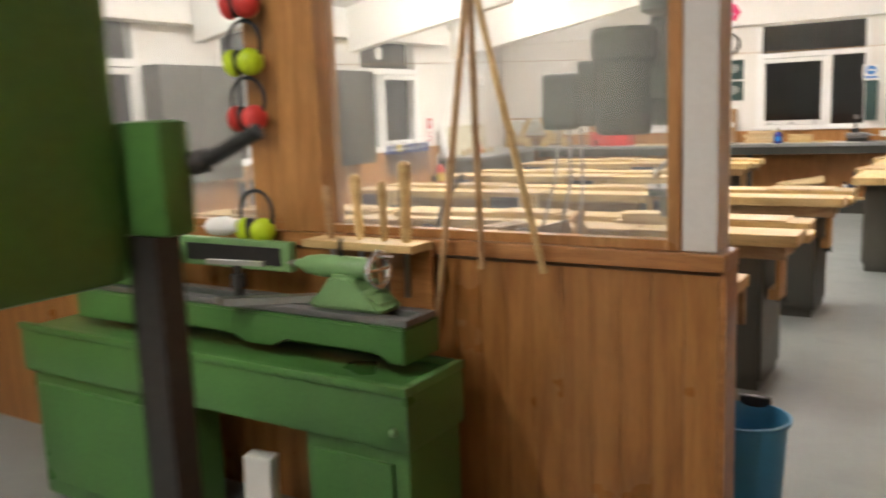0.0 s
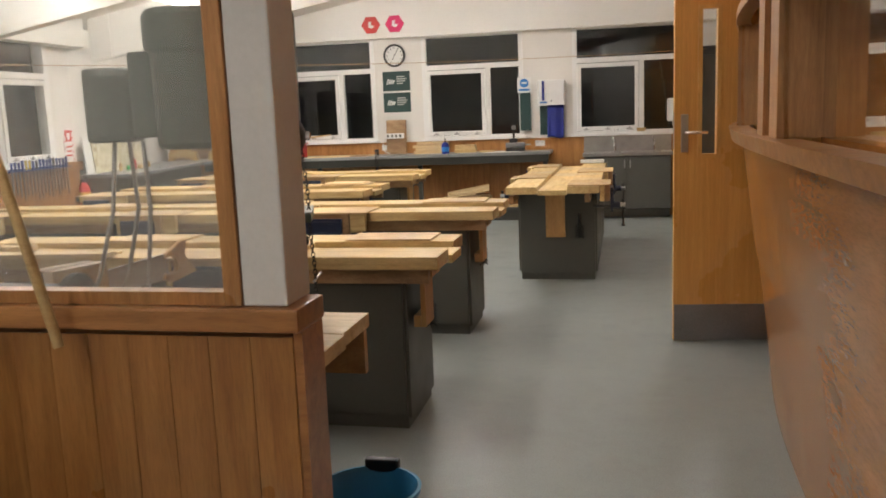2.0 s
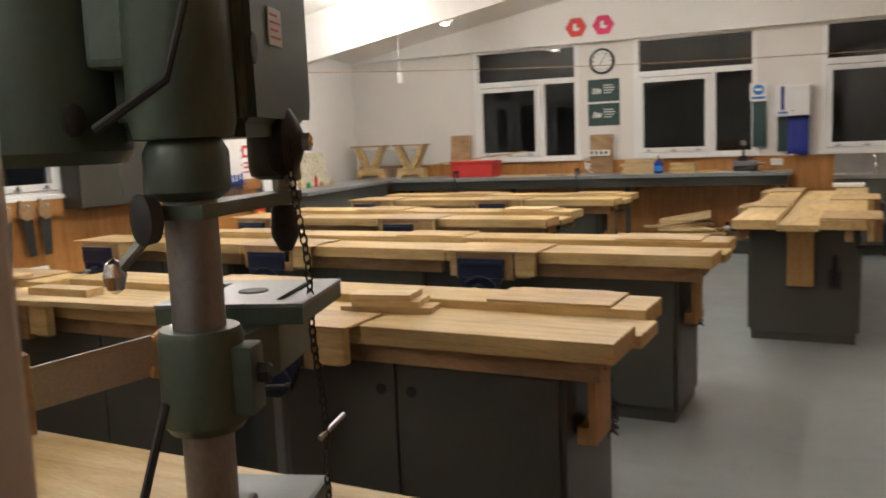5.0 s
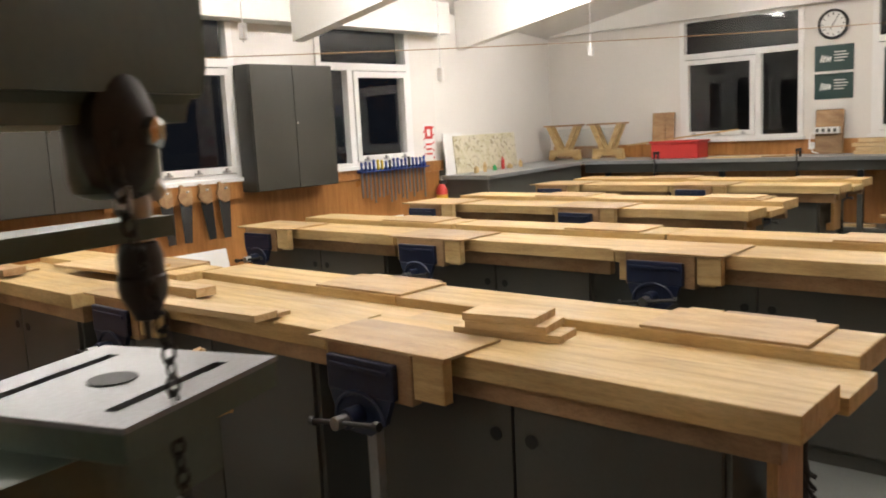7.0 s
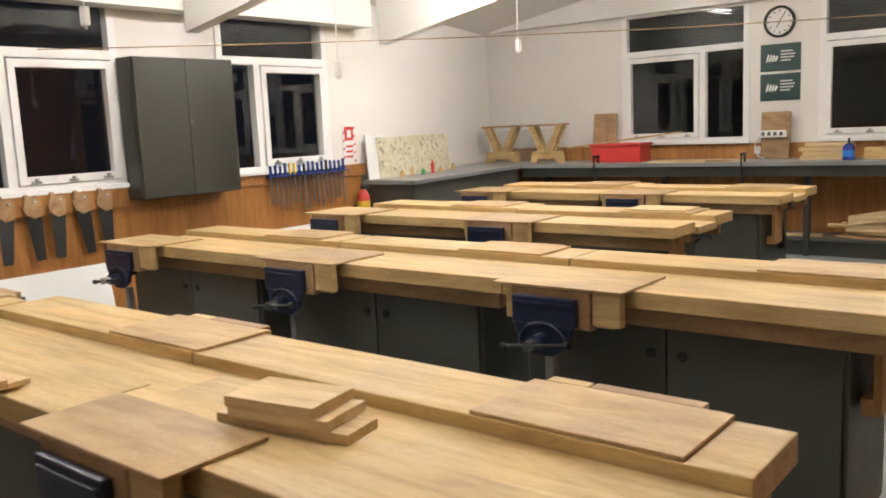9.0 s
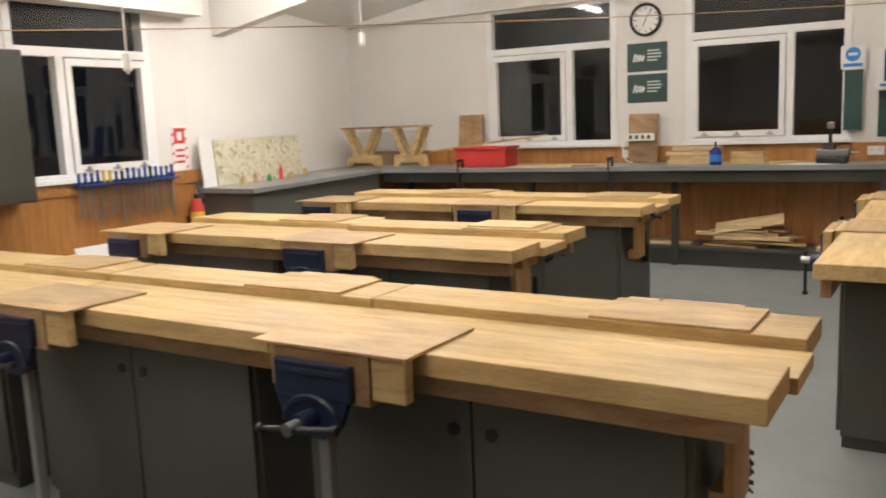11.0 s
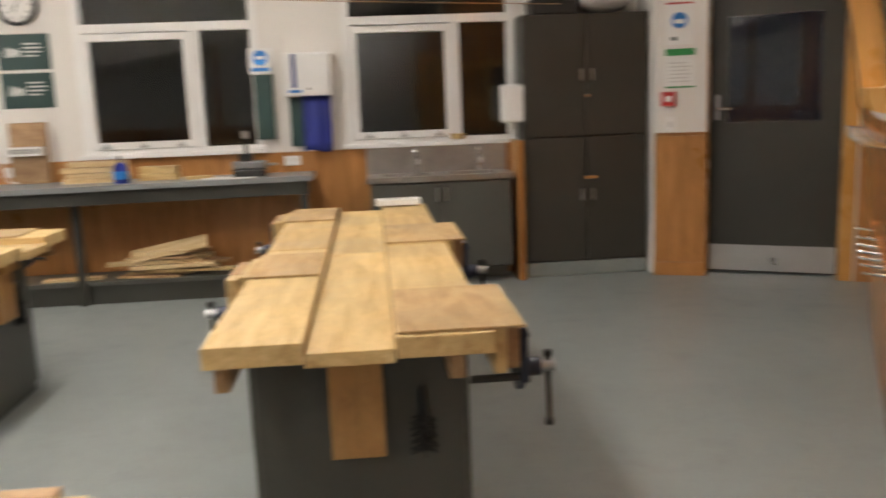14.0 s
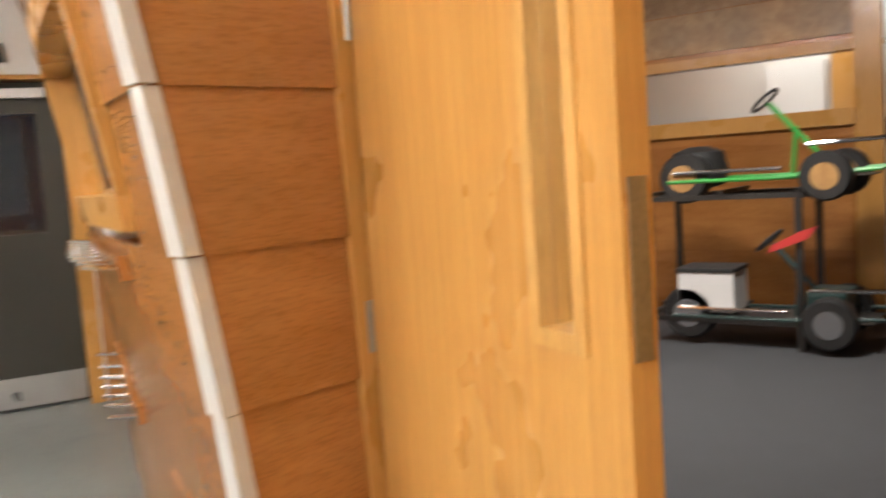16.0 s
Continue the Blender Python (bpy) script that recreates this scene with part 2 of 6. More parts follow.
def torus(bm, c, axis, r, t, seg=24, ts=8, arc=1.0):
    c, d = Vector(c), Vector(axis).normalized()
    u, v = axes(d)
    pts = [c + (u * math.cos(2 * math.pi * arc * i / seg) + v * math.sin(2 * math.pi * arc * i / seg)) * r for i in range(seg + (arc < 1))]
    if arc < 1:
        return tube(bm, pts, t, ts)
    rings = []
    for p in pts:
        o = (p - c).normalized()
        rings.append(ring(bm, p, o, d, t, ts))
    for i in range(seg):
        skin(bm, rings[i], rings[(i + 1) % seg])
    return bm


def grid_plate(xs, ys, holes, z0, z1):
    """A plate over the grid xs by ys without the cells in holes, as one piece."""
    bm = bmesh.new()
    keep = [(i, j) for i in range(len(xs) - 1) for j in range(len(ys) - 1) if (i, j) not in holes]
    vs = {}

    def v(i, j, z):
        if (i, j, z) not in vs:
            vs[i, j, z] = bm.verts.new((xs[i], ys[j], z))
        return vs[i, j, z]
    for i, j in keep:
        c = [(i, j), (i + 1, j), (i + 1, j + 1), (i, j + 1)]
        bm.faces.new([v(*k, z1) for k in c])
        bm.faces.new([v(*k, z0) for k in c[::-1]])
        for (a, b), side in (((0, 1), (i, j - 1)), ((1, 2), (i + 1, j)), ((2, 3), (i, j + 1)), ((3, 0), (i - 1, j))):
            if side not in keep:
                bm.faces.new((v(*c[a], z0), v(*c[b], z0), v(*c[b], z1), v(*c[a], z1)))
    return bm


def made(name, bm, material, smooth=False):
    bmesh.ops.recalc_face_normals(bm, faces=bm.faces)
    me = bpy.data.meshes.new(name)
    bm.to_mesh(me)
    bm.free()
    me.materials.append(material)
    if smooth:
        for p in me.polygons:
            p.use_smooth = True
        me.set_sharp_from_angle(angle=radians(40))
    return new(name, me)


def part(name, bm, material, parent, label="", smooth=False):
    ob = made(name, bm, material, smooth)
    ob.parent = parent
    if label:
        ob["label"] = label
    return ob


def structure(name, bm, material, label, category, smooth=False):
    return tagged(made(name, bm, material, smooth), label, category, kind="structure")


def thing(name, m, label, category, group=""):
    ob = new(name)
    ob.empty_display_size = 0.1
    ob.matrix_basis = m if isinstance(m, Matrix) else pose(*m)
    return tagged(ob, label, category, group)


def solid(name, bm, material, m, label, category, group="", smooth=False):
    """A thing that is one plain mesh."""
    ob = made(name, bm, material, smooth)
    ob.matrix_basis = m if isinstance(m, Matrix) else pose(*m)
    return tagged(ob, label, category, group)


def new_bm():
    return bmesh.new()


def bx(*a):
    return box(bmesh.new(), *a)


# ---- the room: walls, floor, ceiling ----
XL, YB, YF = -5.4, 12.1, -1.6
CORNER = (-6.0, 12.1)
structure("floor", plate(new_bm(), [(-5.9, YF - 0.2), (1.6, YF - 0.2), (1.6, 6.0), (1.55, 7.3), (3.6, 10.9), (3.6, 12.3), (-6.2, 12.3), (-6.2, 9.0), (-5.9, 9.0)], -0.12, 0.0), M_FLOOR, "grey speckled sheet vinyl floor with scuff marks", "floor")
structure("floor_lobby", plate(new_bm(), [(1.6, YF - 0.2), (9.2, YF - 0.2), (9.2, 12.3), (3.6, 12.3), (3.6, 10.9), (1.55, 7.3), (1.6, 6.0)], -0.12, -0.002), M_CARPET, "dark grey carpet in the next room", "floor")


def wall_with_holes(name, a, b, thick, z1, holes, material, label, z0=0.0):
    """A straight upright wall from a to b (its room side), with holes (s0, s1, z0, z1) along it."""
    a, b = Vector((*a, 0)), Vector((*b, 0))
    d = (b - a).normalized()
    n = Vector((-d.y, d.x, 0))
    length = (b - a).length
    bm = new_bm()
    f = lambda s, z, t: a + d * s + n * t + Vector((0, 0, z))
    xs = sorted({0.0, length, *[h[0] for h in holes], *[h[1] for h in holes]})
    for s0, s1 in zip(xs, xs[1:]):
        mid = (s0 + s1) / 2
        cuts = sorted([(h[2], h[3]) for h in holes if h[0] <= mid <= h[1]])
        z = z0
        for c0, c1 in cuts + [(z1, z1)]:
            if c0 > z + 1e-4:
                plate(bm, [(s0, z), (s1, z), (s1, c0), (s0, c0)], 0, thick, f)
            z = c1
    bmesh.ops.remove_doubles(bm, verts=bm.verts, dist=0.0005)
    return structure(name, bm, material, label, "wall"), f


SILL, TRANSOM, HEAD = 1.035, 1.905, 2.34
# the back wall runs along x; its windows from left to right
BACK_WINS = [(-4.25, -2.92), (-2.285, -0.98), (-0.365, 0.915)]
wall_with_holes("wall_north", (1.86, YB), CORNER, -0.16, 3.6, [(1.86 - b, 1.86 - a, SILL, HEAD) for a, b in BACK_WINS], M_WALL, "white painted end wall with three windows")
# the left wall runs along y
LEFT_WINS = [(3.95, 5.05), (5.85, 7.00), (7.80, 8.92)]
wall_with_holes("wall_west", (XL, YF), (XL, 9.25), 0.16, 3.0, [(a - YF, b - YF, SILL - 0.02, HEAD) for a, b in LEFT_WINS], M_WALL, "white painted side wall with windows over a timber dado")
wall_with_holes("wall_west_end", (XL, 9.25), CORNER, 0.16, 3.0, [], M_WALL, "plain white painted wall beside the corner bench")
wall_with_holes("wall_south", (1.6, YF), (XL, YF), -0.16, 3.6, [], M_WALL, "plain white wall closing the machine bay")
structure("wall_northeast", plate(new_bm(), [(1.862, 11.68), (2.20, 11.56), (2.26, 11.72), (1.862, 12.1)], 0, 3.6), M_WALL, "short white wall beside the grey door", "wall")
structure("wall_over_door", plate(new_bm(), [(2.20, 11.56), (3.04, 11.11), (3.12, 11.25), (2.26, 11.72)], 2.06, 3.6), M_WALL, "white wall above the grey door", "wall")
structure("wall_east_corner", plate(new_bm(), [(3.06, 11.12), (3.60, 10.84), (3.68, 10.98), (3.13, 11.26)], 0, 3.6), M_WALL, "white wall return beside the grey door", "wall")
structure("dado_east_corner", plate(new_bm(), [(3.075, 11.098), (3.60, 10.825), (3.605, 10.837), (3.08, 11.11)], 0, 1.02), M_DADO, "orange veneered timber panel on the wall return", "dado")

# ceiling rising from the side wall to a ridge
SLOPE = 0.17


def roof(x):
    return 2.42 + SLOPE * (min(x, 0.6) - XL) - 0.17 * max(0.0, x - 0.6)


bm = new_bm()
plate(bm, [(-6.0, roof(-6.0)), (0.6, roof(0.6)), (4.2, roof(4.2)), (4.2, roof(4.2) + 0.12), (0.6, roof(0.6) + 0.12), (-6.0, roof(-6.0) + 0.12)], YF - 0.2, 12.4, lambda a, b, c: (a, c, b))
structure("ceiling", bm, M_BEAM, "white painted sloping board ceiling", "ceiling")
for y in (1.7, 3.55, 5.5, 7.47, 9.42):
    bm = new_bm()
    plate(bm, [(-5.19, 2.02), (0.6, 2.02 + SLOPE * 5.79), (4.0, 2.02 + SLOPE * 2.4), (4.0, roof(4.0)), (0.6, roof(0.6)), (-5.19, roof(-5.19))], y - 0.055, y + 0.055, lambda a, b, c: (a, c, b))
    structure("rafter", bm, M_BEAM, "white painted deep sloping rafter", "rafter")
structure("wall_plate", bx(XL + 0.002, -5.2, YF, 9.3, 2.17, 2.46), M_BEAM, "white boxed beam along the side wall", "beam")
structure("fascia", bx(-5.95, 3.2, 12.0, 12.097, 2.33, 3.5), M_BEAM, "white boxed fascia above the end windows", "fascia")
# upper closing walls on the east side
structure("wall_east_upper", bx(1.62, 1.75, YF, 7.2, 2.45, 3.6), M_WALL, "white wall above the curved plywood office", "wall")
structure("wall_east_far", bx(9.0, 9.2, YF, 12.3, 0, 3.6), M_WALL, "plain far wall of the next room", "wall")
structure("ceiling_lobby", bx(1.76, 9.2, YF - 0.2, 12.3, 2.9, 3.0), M_BEAM, "white flat ceiling of the next room", "ceiling")


# ---- windows ----
def window(name, f, w, z0, zt, z1, flip, label):
    """A timber window: top light over an opening sash and a fixed side light. f(s, z, depth) gives places; depth grows towards the room."""
    root = thing(name, (0, 0, 0), label, "window")
    root["kind"] = "structure"
    fr = 0.055

    def bar(s0, s1, a, b, d0, d1):
        bm = new_bm()
        plate(bm, [(s0, a), (s1, a), (s1, b), (s0, b)], d0, d1, f)
        return bm
    t0, t1 = (-0.06, 0.012)
    for s0, s1, a, b in ((0, fr, z0, z1), (w - fr, w, z0, z1), (fr, w - fr, z1 - 0.035, z1), (fr, w - fr, z0, z0 + 0.03), (fr, w - fr, zt, zt + 0.06)):
        part("window_frame", bar(s0, s1, a, b, t0, t1), M_FRAME, root)
    m0 = w * 0.63
    if flip:
        m0 = w * 0.30
    part("mullion", bar(m0, m0 + 0.06, z0 + 0.03, zt, t0, t1), M_FRAME, root)
    sash = (fr, m0) if not flip else (m0 + 0.06, w - fr)
    side = (m0 + 0.06, w - fr) if not flip else (fr, m0)
    g = 0.05
    a, b = z0 + 0.035, zt - 0.01
    bm = new_bm()
    for q in ((sash[0] + 0.004, sash[0] + g, a, b), (sash[1] - g, sash[1] - 0.004, a, b), (sash[0] + g, sash[1] - g, b - g, b), (sash[0] + g, sash[1] - g, a, a + g)):
        plate(bm, [(q[0], q[2]), (q[1], q[2]), (q[1], q[3]), (q[0], q[3])], -0.03, 0.028, f)
    part("sash", bm, M_FRAME, root)
    for s0, s1, a2, b2 in ((sash[0] + g, sash[1] - g, a + g, b - g), (side[0], side[1], z0 + 0.03, zt), (fr, w - fr, zt + 0.06, z1 - 0.035)):
        p = part("pane", bar(s0, s1, a2, b2, -0.022, -0.016), M_GLASS, root)
        p.visible_shadow = False
    for k in (0.15, 0.5, 0.85):
        s = sash[0] + (sash[1] - sash[0]) * k
        bm = bar(s - 0.03, s + 0.03, a + 0.008, a + 0.022, 0.028, 0.04)
        plate(bm, [(s - 0.008, a + 0.012), (s + 0.008, a + 0.012), (s + 0.008, a + 0.04), (s - 0.008, a + 0.04)], 0.03, 0.05, f)
        part("window_catch", bm, M_STEEL, root)
    part("window_sill", bar(-0.02, w + 0.02, z0 - 0.03, z0, -0.05, 0.06), M_FRAME, root)
    return root


for i, (a, b) in enumerate(BACK_WINS):
    window("window_%d" % (i + 1), lambda s, z, d, a=a: (a + s, YB - d, z), b - a, SILL, TRANSOM, HEAD, False, "white timber window with black night outside")
for i, (a, b) in enumerate(LEFT_WINS):
    window("window_%d" % (i + 4), lambda s, z, d, a=a: (XL + d, a + s, z), b - a, SILL - 0.02, TRANSOM - 0.07, HEAD, True, "white timber side window with black night outside")
structure("backdrop_night", bx(-14, 6, 24, 24.2, -1, 9), M_NIGHT, "black night outside the windows", "backdrop")

# timber dado below the windows
structure("dado_west", bx(XL + 0.002, XL + 0.02, YF, 9.25, 0, 0.90), M_DADO, "orange veneered timber dado under the side windows", "dado")
structure("dado_rail_west", bx(XL + 0.002, XL + 0.035, YF, 9.30, 0.902, 1.0), M_TRIM, "timber rail along the dado top", "trim")
structure("dado_north", bx(-5.95, 0.93, YB - 0.018, YB - 0.002, 0, 1.0), M_DADO, "orange veneered timber dado under the end windows", "dado")
structure("dado_door", plate(new_bm(), [(1.858, 11.668), (2.198, 11.546), (2.203, 11.557), (1.862, 11.678)], 0, 1.02), M_DADO, "orange veneered timber panel beside the grey door", "dado")
structure("dado_rail_door", plate(new_bm(), [(1.855, 11.660), (2.196, 11.538), (2.203, 11.557), (1.862, 11.678)], 1.021, 1.045), M_TRIM, "thin timber rail on the door panel", "trim")
structure("baseboard", plate(new_bm(), [(1.850, 11.655), (2.195, 11.531), (2.199, 11.5445), (1.857, 11.6665)], 0, 0.1), M_DADO, "low timber skirting", "baseboard")

# ---- ceiling lights ----
def ceiling_light(x, y, along=True):
    z = roof(x) - 0.12
    root = thing("ceiling_light", (x, y, z), "white fluorescent batten fixed to the sloping ceiling", "light", "ceiling battens")
    part("tray", bx(-0.07, 0.07, -0.65, 0.65, 0.03, 0.08), M_WHITE, root)
    part("tube", cyl(new_bm(), (0, -0.6, 0), (0, 0.6, 0), 0.017, 10), M_TUBE, root, "lit fluorescent tube")
    for s in (-0.5, 0.5):
        part("bracket", cyl(new_bm(), (0, s, 0.08), (0, s, 0.12), 0.012, 6), M_WHITE, root)
    lamp = bpy.data.lights.new("tube_light", "AREA")
    lamp.shape, lamp.size, lamp.size_y = "RECTANGLE", 0.10, 1.15
    lamp.energy, lamp.color = TUBE_WATTS, WARM
    new("tube_light", lamp).matrix_basis = pose(x, y, z - 0.03)


for y in (5.0, 6.9, 8.7, 10.3):
    for x in (-4.0, -1.5):
        ceiling_light(x, y)
# assumed battens, added out of view to brighten the machine bay and east side
for x, y in ((-1.9, 0.9), (-0.3, -0.6), (1.0, 9.0)):
    ceiling_light(x, y)

# ---- workbenches ----
def vise_parts(root, x0, x1, sign, pad=0.235):
    """The wooden jaws, plywood pad and iron vise on one long side of a bench; sign -1 is the front."""
    f = (lambda x, y: (x, y)) if sign < 0 else (lambda x, y: (LEN[0] - x, DEPTH - y))

    def b(xa, xb, ya, yb, za, zb, bev=0.004):
        (p, q), (r, s) = f(xa, ya), f(xb, yb)
        return bx(min(p, r), max(p, r), min(q, s), max(q, s), za, zb, bev)
    part("vise_pad", b(x0, x1 - 0.01, -0.079 if sign < 0 else -0.006, pad, 0.7805, 0.7885, 0.002), M_PADV, root, "worn plywood pad")
    part("fixed_jaw", b(x0 + 0.02, x1 - 0.06, -0.035, -0.002, 0.66, 0.780), M_BENCH, root)
    part("moving_jaw", b(x0 + 0.07, x1 - 0.12, -0.075, -0.037, 0.655, 0.7795), M_PAD, root, "worn wooden vise jaw")
    part("jaw_block", b(x1 - 0.115, x1 - 0.02, -0.072, -0.037, 0.675, 0.7795), M_BENCH, root)
    bm = b(x0 + 0.085, x1 - 0.16, -0.098, -0.077, 0.665, 0.755, 0.006)
    xm = (x0 + x1) / 2 - 0.04
    y = -0.1
    box(bm, *sorted((f(x0 + 0.10, 0)[0], f(x1 - 0.175, 0)[0])), *sorted((f(0, -0.104)[1], f(0, -0.097)[1])), 0.725, 0.738, 0.002)
    part("vise_plate", bm, M_BLUE, root, "dark blue cast iron vise front")
    bm = new_bm()
    c = f(xm, y)
    d = f(xm, y - 0.03)
    plate(bm, [(xm - 0.11, 0.665), (xm + 0.11, 0.665), (xm + 0.085, 0.60), (xm + 0.035, 0.565), (xm - 0.035, 0.565), (xm - 0.085, 0.60)], -0.097, -0.080, lambda a, z, t: (*f(a, t), z))
    part("vise_apron", bm, M_BLUE, root, "dark blue cast iron vise apron")
    part("vise_rib", tube(new_bm(), [(*f(xm + 0.085 * math.cos(a), -0.1), 0.60 + 0.07 * math.sin(a)) for a in [math.pi * k / 10 for k in range(11)]], 0.007, 6), M_BLUE, root, "", True)
    part("vise_boss", cyl(new_bm(), (*c, 0.615), (*f(xm, -0.15), 0.615), 0.026, 14), M_BLUE, root, "", True)
    part("screw", cyl(new_bm(), (*f(xm, -0.15), 0.615), (*f(xm, -0.19), 0.615), 0.017, 12), M_STEEL, root, "", True)
    drop = LEN[0] > 1.3
    ends = ((0.0, 0.65), (-0.012, 0.46)) if drop else ((-0.10, 0.60), (0.13, 0.63))
    bm = cyl(new_bm(), (*f(xm + ends[0][0], -0.172), ends[0][1]), (*f(xm + ends[1][0], -0.172), ends[1][1]), 0.007, 8)
    for e, z in ends:
        h = (0, 0.008) if drop else (0.008, 0)
        cyl(bm, (*f(xm + e - h[0], -0.172), z - h[1]), (*f(xm + e + h[0], -0.172), z + h[1]), 0.012, 8)
    part("handle", bm, M_IRON, root, "dark hanging tommy bar" if drop else "dark steel tommy bar", True)
    if sign < 0 and LEN[0] < 1.3:
        part("support_leg", b(xm - 0.016, xm + 0.016, -0.06, -0.03, 0.0, 0.56, 0.002), M_TOP, root, "pale painted support leg")
    part("slide_rod", cyl(new_bm(), (*f(xm - 0.08, -0.08), 0.615), (*f(xm - 0.08, 0.05), 0.615), 0.011, 8), M_IRON, root)


DEPTH, LEN = 0.70, [1.245]


def workbench(length, m, label, inset=0.03, body=(0.12, 0.60), pad=0.235, lag=(0.0, 0.0)):
    """lag: how far the rear slab runs past the front one at its two ends."""
    LEN[0] = length
    root = thing("workbench", m, label, "workbench", "school workbenches")
    g = 0.003
    part("front_slab", bx(g, length - g, 0, 0.238, 0.725, 0.780, 0.004), M_BENCH, root, "pale pine bench slab")
    part("well_board", bx(g, length + 0.012, 0.241, 0.459, 0.715, 0.752, 0.003), M_BENCH, root, "lower pine board in the tool well")
    part("back_slab", bx(g - lag[0], length - g + lag[1], 0.462, DEPTH, 0.725, 0.780, 0.004), M_BENCH, root, "pale pine bench slab")
    part("rail", bx(0.04, length - 0.06, 0.07, 0.11, 0.655, 0.724, 0.002), M_PAD, root)
    part("rail", bx(0.04, length - 0.06, 0.645, 0.68, 0.655, 0.714, 0.002), M_PAD, root)
    b0, b1 = body
    part("body", bx(inset, length - 0.17 * (inset < 0.1), b0, b1, 0.05, 0.713, 0.003), M_GREY, root, "dark grey laminate cupboard body")
    part("plinth", bx(inset + 0.015, length - 0.185 * (inset < 0.1), b0 + 0.004, b1 - 0.004, 0, 0.05), M_GREY, root)
    w = (length - 0.20 * (inset < 0.1) - inset + 0.03) / 2 - 0.01
    for k in (0, 1):
        for y0, y1, yk in ((b0 - 0.016, b0 - 0.001, b0 - 0.018), (b1 + 0.001, b1 + 0.016, b1 + 0.018)):
            a = inset + 0.005 + k * (w + 0.004)
            d = part("cupboard_door", bx(a, a + w - 0.004, y0, y1, 0.07, 0.69, 0.002), M_GREY, root)
            xk = a + (w - 0.05 if k == 0 else 0.05)
            # no hole is cut: a black disc paints the shade inside it
            part("finger_hole", turned(new_bm(), [(0.017, -0.002), (0.017, 0.002), (0.012, 0.0025)], (xk, yk, 0.565), (0, 1, 0), 14), M_BLACK, d, "black disc for the shade inside a finger hole")
    vise_parts(root, 0.02, 0.50, -1, pad)
    vise_parts(root, 0.13, 0.55, 1)
    return root


def bench_end(m, drop=0.27, brush=(0.012, 0.20, -0.20), thick=0.03):
    """Sawing hook and brush hung on the end of a bench run."""
    solid("bench_hook", box(box(bx(-0.011, 0.011, -0.075, 0.075, -drop, 0, 0.002), 0.011, 0.045, -0.075, 0.075, -0.05, -0.001), -0.043, -0.011, -0.075, 0.075, -drop, 0.05 - drop), M_HOOK, m @ pose(0.05, -0.02, 0), "pine bench hook hanging on the end of the workbench", "bench hook", "bench hooks")
    b = thing("bench_brush", m @ pose(*brush), "black bench brush hanging on the end of the workbench", "brush", "bench brushes")
    part("stock", turned(new_bm(), [(0.006, 0.06), (0.013, 0.04), (0.012, 0.0), (0.017, -0.03), (0.015, -0.13), (0.004, -0.14)], (0, 0, 0), (0, 0, 1), 10), M_BLACK, b, "", True)
    bm = new_bm()
    for i in range(60):
        z, a = -0.03 - 0.1 * (i // 6) / 9, (i % 6) * 1.047 + i * 0.3
        cyl(bm, (0.012 * math.cos(a), 0.012 * math.sin(a), z), (thick * math.cos(a), (thick + 0.004) * math.sin(a), z - 0.012), 0.003, 4)
    part("bristles", bm, M_BLACK, b)


# each run: front edge, depth, end of the run, number of benches
RUNS = [(4.605, 0.645, -0.467, 3), (6.17, 0.695, -0.48, 3), (7.58, 0.78, -1.72, 2), (9.17, 0.80, -1.72, 2)]
for row, (y, d, xr, count) in enumerate(RUNS):
    proto = None
    for k in range(count):
        m = pose(xr - 1.245 * (k + 1) - (0.02 if k == 2 else 0), y - (0.10 if (row, k) == (0, 2) else 0), 0) @ Matrix.Diagonal((1, d / DEPTH, 1, 1))
        text = "pine school workbench with grey cupboards and blue vises"
        if row == 0 and k < 2:
            workbench(1.245, m, text, pad=0.15, lag=((0.15, -0.02), (0.0, -0.15))[k])
        elif proto is None:
            proto = workbench(1.245, m, text)
        else:
            copy_thing(proto, m)
    bench_end(pose(xr - 0.162, y + 0.40 * d, 0.714))
workbench(1.33, pose(0.086, 7.64, 0, 0, 0, 90), "pine school workbench with grey cupboards standing crosswise", 0.36, (0.046, 0.636))
workbench(1.33, pose(0.086, 8.973, 0, 0, 0, 90), "pine school workbench with grey cupboards at the far end", 0.0, (0.046, 0.636))
bench_end(pose(-0.245, 7.64 + 0.352, 0.714, 0, 0, -90), 0.36, (0.012, 0.165, -0.235), 0.034)


# loose timber on the benches
def board(x0, x1, y0, y1, z, h, mat, label, turn=0.0, name="plywood_board"):
    w, d = x1 - x0, y1 - y0
    return solid(name, bx(-w / 2, w / 2, -d / 2, d / 2, 0, h, 0.0015), mat, pose((x0 + x1) / 2, (y0 + y1) / 2, z, 0, 0, turn), label, "board")


T = 0.782
board(-1.39, -1.09, 4.775, 4.865, 0.781, 0.019, M_RAW, "pale pine offcut lying across the bench well", 9, "pine_offcut")
board(-1.35, -1.13, 4.765, 4.885, 0.801, 0.019, M_RAW, "pale pine offcut stacked on another", 11, "pine_offcut")
board(-1.355, -1.155, 4.76, 4.885, 0.821, 0.020, M_RAW, "pale pine offcut on top of a stack", 10, "pine_offcut")
board(-2.58, -1.93, 4.515, 4.60, 0.7895, 0.020, M_RAW, "pale pine plank lying along the workbench", 4, "pine_plank")
board(-2.18, -1.93, 4.61, 4.66, 0.7895, 0.012, M_RAW, "short pale pine strip beside the plank", 4, "pine_plank")
board(-2.72, -2.42, 4.66, 4.74, 0.7895, 0.03, M_RAW, "pale pine offcut lying on the workbench", 2, "pine_offcut")
board(-3.70, -3.15, 4.78, 5.0, 0.7895, 0.012, M_RAW, "pale sheet of plywood lying on the workbench", 3)
